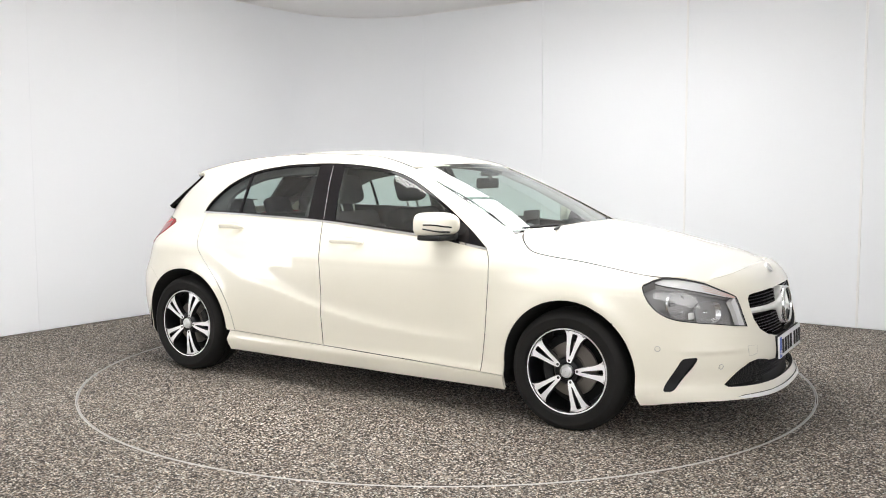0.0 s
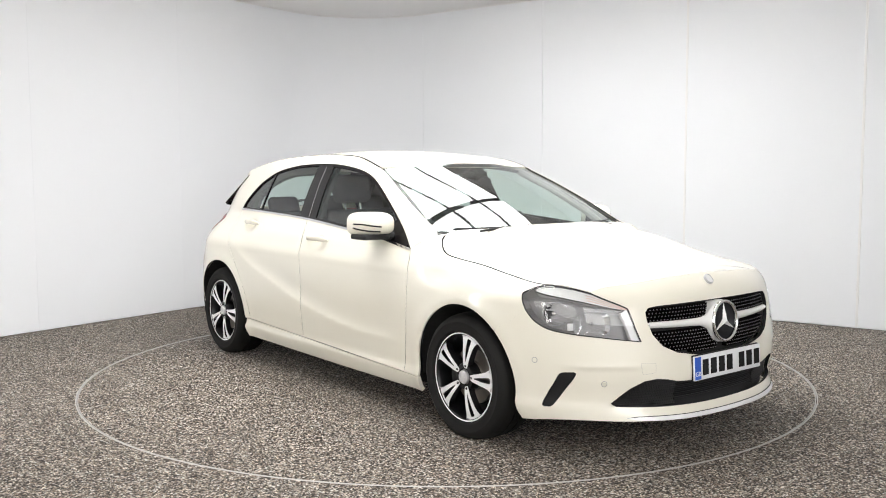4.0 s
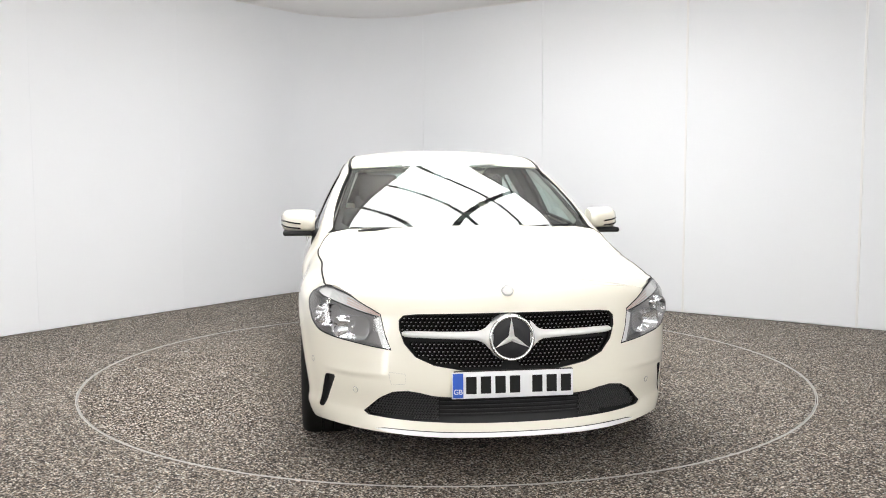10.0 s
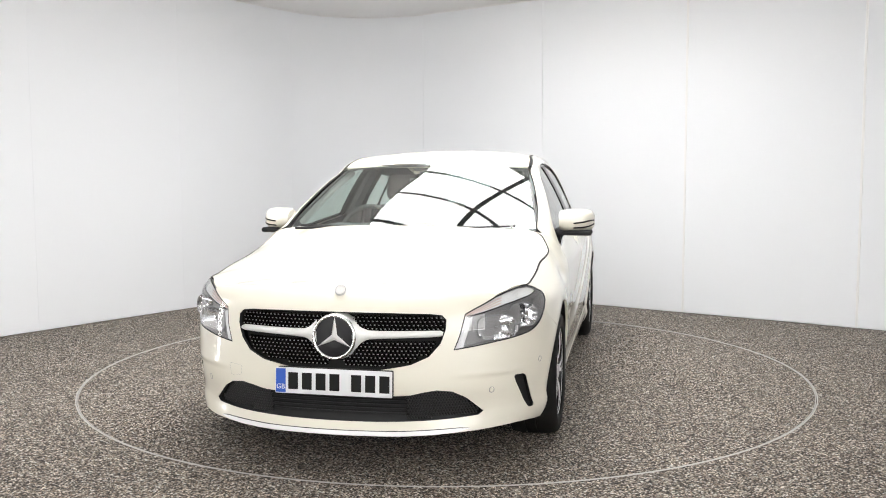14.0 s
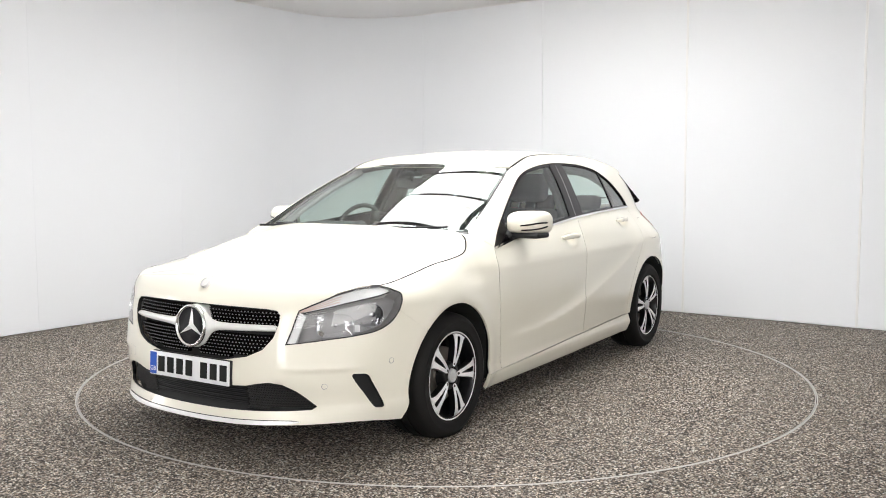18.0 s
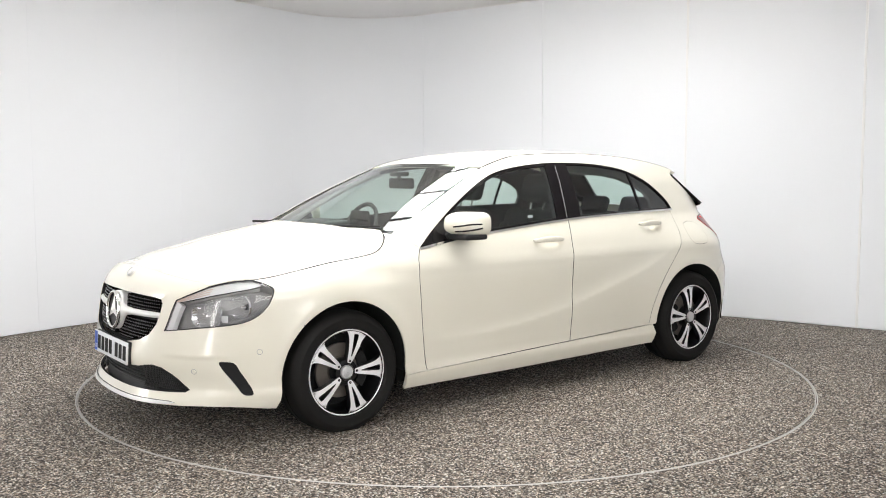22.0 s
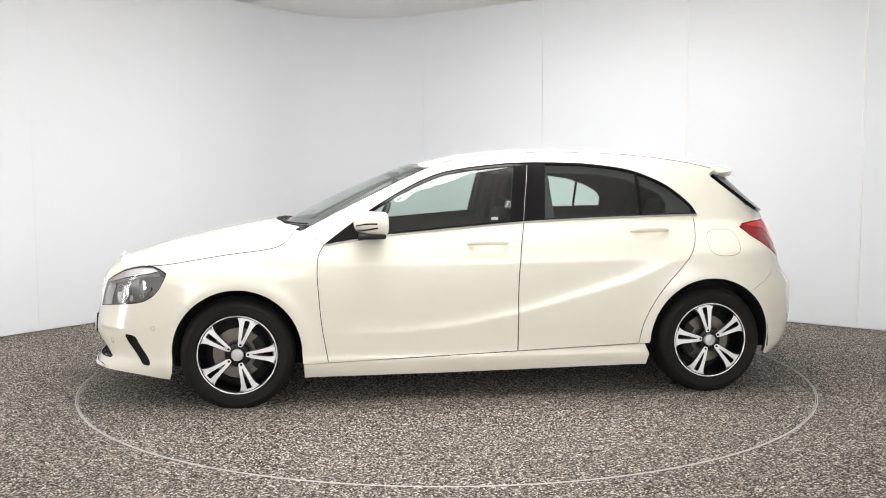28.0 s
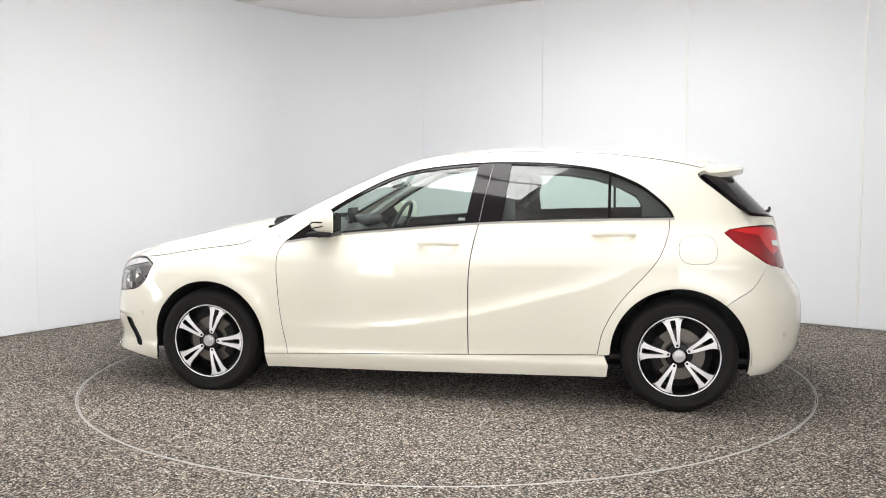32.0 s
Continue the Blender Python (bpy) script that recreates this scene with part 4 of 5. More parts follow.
def hood_surface(x, y):
    x, y = np.asarray(x, float), np.asarray(y, float)
    yb, zb = np.interp(x, EXS, EYS), np.interp(x, EXS, EZS)
    q = np.clip(np.abs(y) / np.maximum(yb, 1e-4), 0, 1.1)
    zc = np.maximum(HOOD_Z(x), zb)
    z = zb + (zc - zb) * (1 - q ** (2.1 + 0.6 * step01((1.75 - x) / 0.35)))
    z = z + 0.006 * np.exp(-((np.abs(y) - 0.47 - 0.10 * (1.6 - x)) / 0.05) ** 2) * step01((2.0 - x) / 0.3) * step01((1 - q) / 0.25)
    return np.stack([x, y, z], -1)


cowl = [(1.165 - 0.185 * (y / 0.7) ** 2, y) for y in (0.0, 0.1, 0.2, 0.3, 0.4, 0.5, 0.6, 0.66)]
hood_line = [(p[0], p[1]) for p in edge_pts if p[0] > 1.034] + cowl[::-1]
part("hood", skin("hood", [(b, a) for a, b in hood_line], lambda b, a: hood_surface(a, b), PAINT, both=True, keep=0.0, step=0.022, gap=lambda q: np.where(q[:, 1:] > 1.90, 0.0016, 0.0062), rim=0.02, gap_shade=True, lip=lambda p: (0.0012 if 0.16 < abs(p[1]) < 0.60 else 0.02) if p[0] > 1.84 else 0.0004), PAINT, car)

# thin black tube painting the shade in the joint between hood and wings
for s in (1, -1):
    line = [inner_surface(0.0012)(*at_x(x, z)) for x, z in SEAM if x > 1.10]
    part("hood_gap_line", smooth(tube(bmesh.new(), [(p[0], s * p[1], p[2] + 0.002) for p in line], 0.0016, 6)), GAPSHADE, car, "thin black line for the shade in the hood joint")

# ---- windscreen ----
def screen_surface(a, b):
    """a: across, -1 to 1; b: from the foot, 0, to the roof, 1."""
    a, b = np.asarray(a, float), np.asarray(b, float)
    yb, yt = 0.725, 0.580
    y = a * (yb + (yt - yb) * b)
    bow = a ** 2
    x = (1.130 - 0.205 * bow) * (1 - b) + (0.345 - 0.105 * bow) * b
    z = 0.975 * (1 - b) + (1.337 - 0.022 * a ** 2) * b + 0.014 * np.sin(math.pi * np.clip(b, 0, 1)) * (1 - 0.3 * a ** 2)
    x = x + 0.010 * np.sin(math.pi * np.clip(b, 0, 1))
    return np.stack([x, y, z], -1)


SCR = rounded([(0.0, 0.0), (0.985, 0.0), (0.985, 1.0), (0.0, 1.0)], 0.0001, 2)
scr_step = 0.05
SCR_IN = [(0.0, 0.06), (0.90, 0.06), (0.945, 0.10), (0.945, 0.90), (0.90, 0.955), (0.0, 0.955)]
part("windscreen", skin("windscreen", SCR, screen_surface, SCREEN, both=True, keep=0.0, step=scr_step, gap=0, rim=0, off=0.0), SCREEN, car, "laminated windscreen")
part("windscreen_border", skin("windscreen_border", [(0.0, -0.03), (1.0, -0.03), (1.0, 1.02), (0.0, 1.02)] + SCR_IN[::-1], screen_surface, BLACKGLOSS, both=True, keep=0.0, step=0.03, gap=0, rim=0, off=-0.004), BLACKGLOSS, car, "black windscreen border")

# cowl under the screen and wipers
bm = bmesh.new()
rows_ = []
for y in np.linspace(-0.69, 0.69, 25):
    xf = 1.175 - 0.185 * (y / 0.7) ** 2
    xs = 1.115 - 0.205 * (y / 0.725) ** 2
    zh = float(hood_surface(max(xf - 0.005, 1.0), min(abs(y), 0.66))[2]) - 0.022
    rows_.append([bm.verts.new((xf, y, zh)), bm.verts.new(((xf + xs) / 2, y, zh - 0.022)), bm.verts.new((xs - 0.01, y, 0.976))])
for a, b in zip(rows_, rows_[1:]):
    for i in range(2):
        bm.faces.new((a[i], a[i + 1], b[i + 1], b[i]))
part("cowl", smooth(bm), BLACKMAT, car, "black scuttle panel")
for y0, y1 in ((-0.62, -0.02), (0.10, 0.60)):
    bm = bmesh.new()
    line = []
    for k in range(9):
        t = k / 8
        a = (y0 + (y1 - y0) * t) / 0.715
        p = screen_surface(a, 0.010 + 0.022 * t)
        line.append((p[0] + 0.004, p[1], p[2] + 0.007))
    tube(bm, line, 0.0045, 6)
    tube(bm, [(1.15, y0 + 0.03, 0.982), (1.13, y0 + 0.10, 0.984), line[4]], 0.007, 6)
    part("wiper", smooth(bm), BLACKMAT, car, "black windscreen wiper")

# ---- roof ----
ROOF_Z = spline([(-1.85, 1.275), (-1.70, 1.312), (-1.557, 1.346), (-1.256, 1.394), (-0.88, 1.425), (-0.51, 1.438), (-0.2, 1.428), (0.043, 1.398), (0.263, 1.350), (0.40, 1.312)])
RAIL_X, RAIL_Z = np.array([p[0] for p in RAIL][::-1]), np.array([p[1] for p in RAIL][::-1])


def rail_y(x):
    z = np.interp(x, RAIL_X, RAIL_Z)
    return half_width(np.asarray(x, float), z), z


def roof_surface(b, x):
    x = np.asarray(x, float)
    yb, zb = rail_y(x)
    q = np.clip(np.abs(b), 0, 1.05)
    zc = ROOF_Z(x)
    z = zb + (zc - zb) * (1 - q ** 2.4)
    return np.stack([x, np.asarray(b, float) * yb, z], -1)


roof_front = [(b, 0.352 - 0.105 * b ** 2) for b in (0.0, 0.25, 0.5, 0.75, 0.965)]
roof_rear = [(0.965, -1.47), (0.75, -1.52), (0.4, -1.545), (0.0, -1.55)]
part("roof", skin("roof", roof_front + roof_rear, roof_surface, PAINT, both=True, keep=0.0, step=0.03, gap=0.001), PAINT, car)
for f in (1, -1):
    bm = bmesh.new()
    pts = []
    for x in np.linspace(0.24, -1.47, 40):
        p = roof_surface(0.983, x)
        pts.append((p[0], f * p[1], p[2] - 0.0024))
    tube(bm, pts, 0.0043, 6)
    part("roof_moulding", smooth(bm), BLACKMAT, car, "black roof moulding")

# spoiler over the rear window
def spoiler_surface(b, t):
    b, t = np.asarray(b, float), np.asarray(t, float)
    x = -1.55 + 0.08 * np.abs(b) ** 3 - t * (0.190 - 0.145 * np.abs(b) ** 5)
    yb = 0.578 + 0.0 * t
    z = ROOF_Z(-1.55) + (1.300 - ROOF_Z(-1.55)) * np.clip(np.abs(b), 0, 1.05) ** 2.4 - t * (0.030 - 0.010 * np.abs(b) ** 2) - 0.006 * t * t
    return np.stack([x, b * yb, z], -1)


part("spoiler", skin("spoiler", rounded([(0.0, 0.0), (1.0, 0.0), (1.0, 1.0), (0.0, 1.0)], 0.0001, 2), spoiler_surface, PAINT, both=True, keep=0.0, step=0.05, gap=0, rim=0.034), PAINT, car, "roof spoiler in body colour")


# rear window and tailgate
def tail_glass(b, t):
    b, t = np.asarray(b, float), np.asarray(t, float)
    yb = 0.664 + (0.588 - 0.664) * t
    x = (-1.890 + 0.165 * np.abs(b) ** 4) * (1 - t) + (-1.632 + 0.157 * np.abs(b) ** 4) * t
    z = (1.02 + 0.045 * np.abs(b) ** 2) * (1 - t) + (1.305 - 0.035 * np.abs(b) ** 2) * t
    return np.stack([x, b * yb, z], -1)


part("rear_window", skin("rear_window", rounded([(0.0, 0.0), (0.66, 0.0), (0.66, 1.0), (0.0, 1.0)], 0.0001, 2), tail_glass, PRIVACY, both=True, keep=0.0, step=0.05, gap=0, rim=0), PRIVACY, car, "dark heated rear window")
pair("rear_window_wing", rounded([(0.66, 0.0), (1.0, 0.0), (1.0, 1.0), (0.66, 1.0)], 0.0001, 2), tail_glass, BLACKGLOSS, car, "gloss black tailgate wing", step=0.05, gap=0, rim=0.02)
bm = bmesh.new()
tube(bm, [(-1.905, 0.0, 1.045), (-1.90, 0.10, 1.062), (-1.865, 0.34, 1.080)], [0.012, 0.009, 0.006], 8)
part("rear_wiper", smooth(bm), BLACKMAT, car, "black rear wiper")
END_R = XB - LR
TAILLAMP = wrap(TAIL_IN[:1] + TAIL_IN[1:]) + [at_y(y, z, True) for y, z in [(0.55, 0.755), (0.40, 0.775), (0.34, 0.86), (0.36, 0.955), (0.45, 0.985)]]
hatch_top = [at_y(y, z, True) for y, z in [(0.62, 1.045), (0.5, 1.035), (0.3, 1.025), (0.0, 1.02)]]
rear_low = [at_y(y, z, True) for y, z in [(0.0, 0.215), (0.3, 0.212), (0.55, 0.205)]] + wrap([(-1.86, 0.200), (-1.795, 0.198), (-1.725, 0.20)])
mirror_arch = [(2 * HUB_R[0] - x, z) for x, z in arch(HUB_R, ARCH_R, -14, 50, 24)]
frame_poly_tail = wrap(REAR_SEAM[1:])
rear_bumper_line = rear_low + wrap(mirror_arch) + frame_poly_tail + [at_y(y, z, True) for y, z in [(0.55, 0.752), (0.40, 0.72), (0.0, 0.70)]]
part("rear_bumper", skin("rear_bumper", rear_bumper_line, side_surface, PAINT, both=True, keep=END_R, step=0.025, gap=0.0015, rim=0.02, gap_shade=True), PAINT, car)
gate_line = [at_y(y, z, True) for y, z in [(0.0, 0.70), (0.40, 0.72), (0.55, 0.752)]] + [at_y(y, z, True) for y, z in [(0.40, 0.775), (0.34, 0.86), (0.36, 0.955), (0.45, 0.985)]] + wrap(HATCH[-1:]) + hatch_top
part("tailgate", skin("tailgate", gate_line, side_surface, PAINT, both=True, keep=END_R, step=0.025, gap=0.0015, gap_shade=True), PAINT, car)
for f in (False, True):
    tl = part("tail_lamp", skin("tail_lamp", TAILLAMP, side_surface, RED, gap=0.0035, flip=f, off=0.003, rim=0.02), RED, car, "red wrap-around tail lamp")
    lit = rounded(wrap([(-1.625, 0.968), (-1.70, 0.979), (-1.79, 0.981), (-1.868, 0.962), (-1.898, 0.915), (-1.898, 0.852), (-1.845, 0.838), (-1.805, 0.880), (-1.768, 0.940), (-1.70, 0.952)]), 0.012, 4)
    part("light_band", skin("light_band", lit, side_surface, REDLIT, gap=0, flip=f, off=0.0045, rim=0.003, step=0.014), REDLIT, tl, "bright red light band")
    pale = rounded(wrap([(-1.842, 0.908), (-1.892, 0.900), (-1.892, 0.868), (-1.845, 0.884)]), 0.008, 4)
    part("reverse_lens", skin("reverse_lens", pale, side_surface, BROW, gap=0, flip=f, off=0.006, rim=0.003, step=0.01), BROW, tl, "pale reversing lens")

# ---- side windows ----
def trim_ring(name, outer, width, mat, parent, label, **kw):
    o = spaced(outer, 0.012)
    pair(name, outer, side_surface, mat, parent, label, holes=[inset(o, width)], step=0.012, gap=0.0, **kw)


OPEN = BELT + WINTOP[1:-1]
pair("window_frame", OPEN, side_surface, BLACKGLOSS, car, "black window frame", holes=[
    inset(spaced(wrap([(0.600, 0.933)] + [p for p in BELT if -0.192 < p[0] < 0.59] + [(-0.192, 0.999)] + [(-0.249, 1.338)] + [p for p in WINTOP if -0.25 < p[0] < 0.66] + [(0.668, 1.037)]), 0.012), 0.014),
    inset(spaced([p for p in BELT if -0.970 < p[0] < -0.375] + [(-0.977, 1.0305), (-0.977, 1.2855)] + [p for p in WINTOP if -0.965 < p[0] < -0.42] + [(-0.415, 1.335), (-0.378, 1.012)], 0.012), 0.008),
    inset(spaced([p for p in BELT if p[0] < -0.985] + [p for p in WINTOP if p[0] < -0.985] + [(-0.977, 1.2845), (-0.977, 1.0305)], 0.012), 0.008)],
     step=0.014, gap=0.0, off=-0.007, rim=0.012)
pair("side_glass", [p for p in OPEN], side_surface, GLASS, car, "green tinted side glass", step=0.04, gap=0.012, off=-0.012, rim=0)
# bright strip along the belt
low_edge = [(x, z - 0.013) for x, z in BELT]
pair("belt_strip", BELT + low_edge[::-1], side_surface, CHROME, car, "bright belt line strip", step=0.02, gap=0.001, off=0.004, rim=0.008)

# ---- door mirrors, handles ----
for s in (1, -1):
    mir = new("door_mirror")
    mir.parent = car

    def shell(t, a, s=s):
        """Mirror housing: t from the door outwards, a round the section; round in front, cut flat behind."""
        y = 0.815 + 0.192 * t
        end = max(0.0, 1 - ((t - 0.45) / 0.57) ** 4 if t > 0.45 else 1 - ((0.45 - t) / 0.60) ** 4)
        hh, dp = 0.068 * end ** 0.4, 0.125 * end ** 0.6
        xb = 0.600 - 0.070 * t
        zc = 1.006
        ca, sa = math.cos(a), math.sin(a)
        px = xb + dp * (abs(ca) ** 0.8 if ca > 0 else -0.10 * abs(ca) ** 0.5)
        return px, s * y, zc + hh * math.copysign(abs(sa) ** 0.72, sa) * (1 if sa > 0 else 0.93)

    bm = bmesh.new()
    rings = [[bm.verts.new(shell(k / 20, 2 * math.pi * j / 28)) for j in range(28)] for k in range(21)]
    for a, b in zip(rings, rings[1:]):
        for j in range(28):
            bm.faces.new((a[j], a[(j + 1) % 28], b[(j + 1) % 28], b[j]))
    bm.faces.new(rings[0])
    bm.faces.new(rings[-1])
    bmesh.ops.recalc_face_normals(bm, faces=bm.faces)
    part("mirror_cap", smooth(bm, 50), PAINT, mir, "body-coloured mirror housing")
    part("mirror_base", smooth(box(bmesh.new(), (0.538, 0.830, 0.926), (0.685, 0.996, 0.955), 0.012, Matrix.Diagonal((1, s, 1, 1)), 3)), BLACKMAT, mir, "black mirror foot")
    bm = bmesh.new()
    tube(bm, [(0.66, s * 0.785, 0.93), (0.64, s * 0.83, 0.948), (0.63, s * 0.87, 0.955)], [0.035, 0.026, 0.024], 10)
    part("mirror_arm", smooth(bm), BLACKMAT, mir)
    part("mirror_glass", box(bmesh.new(), (0.5345, 0.825, 0.955), (0.5365, 0.985, 1.050), 0, Matrix.Diagonal((1, s, 1, 1))), CHROME, mir, "mirror glass")
    for a in (-0.02, -0.42):
        bm = bmesh.new()
        tube(bm, [shell(0.42 + 0.56 * k / 10, a + 0.12 * (k / 10 - 0.5)) for k in range(11)], 0.0045, 6)
        part("indicator_strip", smooth(bm), BLACKGLOSS, mir, "slim dark indicator strip")
    for x, z in ((-0.040, 0.885), (-1.003, 0.943)):
        dp = fdoors if x > -0.5 else rdoors
        bm = bmesh.new()
        rings = []
        for k in range(17):
            t = max(-0.995, min(0.995, k / 8 - 1))
            xx, bow = x + 0.120 * t, (1 - t * t) ** 0.5
            yy, zz = float(side_surface(x + 0.150 * t, z + 0.02)[1]) + 0.012 + 0.022 * bow ** 0.8, z + 0.004 + 0.006 * (1 - t * t)
            hh, dd = 0.004 + 0.0125 * bow ** 0.7, 0.005 + 0.006 * bow
            rings.append([bm.verts.new((xx, s * (yy + dd * math.copysign(abs(math.cos(q)) ** 0.7, math.cos(q))), zz + hh * math.copysign(abs(math.sin(q)) ** 0.7, math.sin(q)))) for q in [2 * math.pi * j / 14 for j in range(14)]])
        for a, b in zip(rings, rings[1:]):
            for j in range(14):
                bm.faces.new((a[j], a[(j + 1) % 14], b[(j + 1) % 14], b[j]))
        bm.faces.new(rings[0])
        bm.faces.new(rings[-1])
        for e in (-1, 1):
            box(bm, (x + e * 0.098 - 0.012, float(side_surface(x, z)[1]) - 0.015, z - 0.004), (x + e * 0.098 + 0.012, float(side_surface(x + e * 0.1, z)[1]) + 0.014, z + 0.012), 0.003, Matrix.Diagonal((1, s, 1, 1)))
        bmesh.ops.recalc_face_normals(bm, faces=bm.faces)
        part("door_handle", smooth(bm), PAINT, dp[0] if s > 0 else dp[1], "body-coloured pull handle")

# faint outline of the tow-eye cover on the bumper
TOW = [(0.516, 0.444), (0.445, 0.440), (0.447, 0.398), (0.506, 0.392)]
cover = rounded([at_y(y, z) for y, z in TOW], 0.008, 4)
pts = [tuple(side_surface(u, z) * (1, -1, 1)) for u, z in cover + cover[:1]]
part("tow_cover_joint", smooth(tube(bmesh.new(), pts, 0.0004, 6, False)), LAMPGREY, car, "faint joint of the tow-eye cover")

# parking sensors
for pts_, rear in (([(2.053, 0.355), (1.80, 0.446)], False), ([(-1.905, 0.415)], True)):
    for x, z in pts_:
        c = side_surface(*at_x(x, z))
        d = c - inner_surface(0.02)(*at_x(x, z))
        for s in (1, -1):
            m = Matrix.Translation((c[0], s * c[1], c[2])) @ Vector((d[0], s * d[1], d[2])).to_track_quat("Y", "Z").to_matrix().to_4x4()
            part("sensor_ring", smooth(tube(bmesh.new(), [m @ Vector((0.0125 * math.cos(q), 0.0006, 0.0125 * math.sin(q))) for q in np.linspace(0, 2 * math.pi, 25)], 0.0011, 6, False)), LAMPGREY, car, "thin grey sensor joint")
            part("parking_sensor", smooth(lathe(bmesh.new(), [(0.001, 0.0015), (0.009, 0.0015), (0.0105, 0.0), (0.011, -0.002), (0.012, 0.0012), (0.013, -0.004)], 20, m)), PAINT, car, "small round parking sensor")

# ---- underside, liners ----
liner_poly = wrap([(0.95, 0.20), (-0.96, 0.20), (-0.98, 0.30)] + [(-0.98, 0.95), (0.98, 0.86)])
pair("inner_shell", liner_poly, inner_surface(0.05), LINER, car, "dark inner door shell", step=0.06, gap=0, rim=0)
bm = bmesh.new()
for lo, hi in (((-0.96, -0.74, 0.16), (0.96, 0.74, 0.24)), ((-1.78, -0.52, 0.17), (-0.96, 0.52, 0.25)), ((0.96, -0.52, 0.165), (1.74, 0.52, 0.245)), ((1.74, -0.56, 0.185), (2.05, 0.56, 0.235)), ((-1.86, -0.60, 0.205), (-1.74, 0.60, 0.25))):
    box(bm, lo, hi, 0.012)
part("underbody", smooth(bm), LINER, car, "dark underbody tray")
for hub, r in ((HUB_F, ARCH_F), (HUB_R, ARCH_R)):
    for s in (1, -1):
        bm = bmesh.new()
        outer = arch(hub, r + 0.010, -8, 188, 32)
        rows_ = []
        for x, z in outer:
            y0 = float(half_width(np.array(x), np.array(max(z, 0.25)))) - 0.03
            rows_.append([bm.verts.new((x, s * y0, z)), bm.verts.new((x, s * 0.56, z))])
        for a, b in zip(rows_, rows_[1:]):
            bm.faces.new((a[0], a[1], b[1], b[0]))
        bm.faces.new([q[1] for q in rows_])
        part("wheel_arch_liner", bm, LINER, car, "black wheel arch liner")

# ---- wheels ----
RIM_R = 0.2130
AXLE_Z = {1: 0.2945, -1: 0.3050}


def spoke_outline(slot=False):
    if slot:
        right = [(0.078, 0.0), (0.084, 0.0026), (0.105, 0.0058), (0.138, 0.0100), (0.172, 0.0132), (0.188, 0.0142), (0.1945, 0.0125), (0.196, 0.0)]
    else:
        right = [(0.0415, 0.0), (0.0435, 0.0075), (0.049, 0.0125), (0.058, 0.0158), (0.074, 0.0195), (0.106, 0.0255), (0.138, 0.0325), (0.158, 0.0370), (0.174, 0.0425), (0.187, 0.0500), (0.197, 0.0580), (0.2045, 0.0600), (0.2100, 0.0)]
    pts = [(r, w) for r, w in right] + [(r, -w) for r, w in right[::-1] if w > 0]
    return pts


def spoke_face_surface(dy):
    def surface(r, w):
        r, w = np.asarray(r, float), np.asarray(w, float)
        return np.stack([w, 0.012 + dy - 0.010 * ((r - 0.13) / 0.09) ** 2 - 0.35 * w ** 2, np.where(r > 0.2, np.sqrt(np.maximum(r * r - 0.8 * w * w, 1e-6)), r)], -1)
    return surface


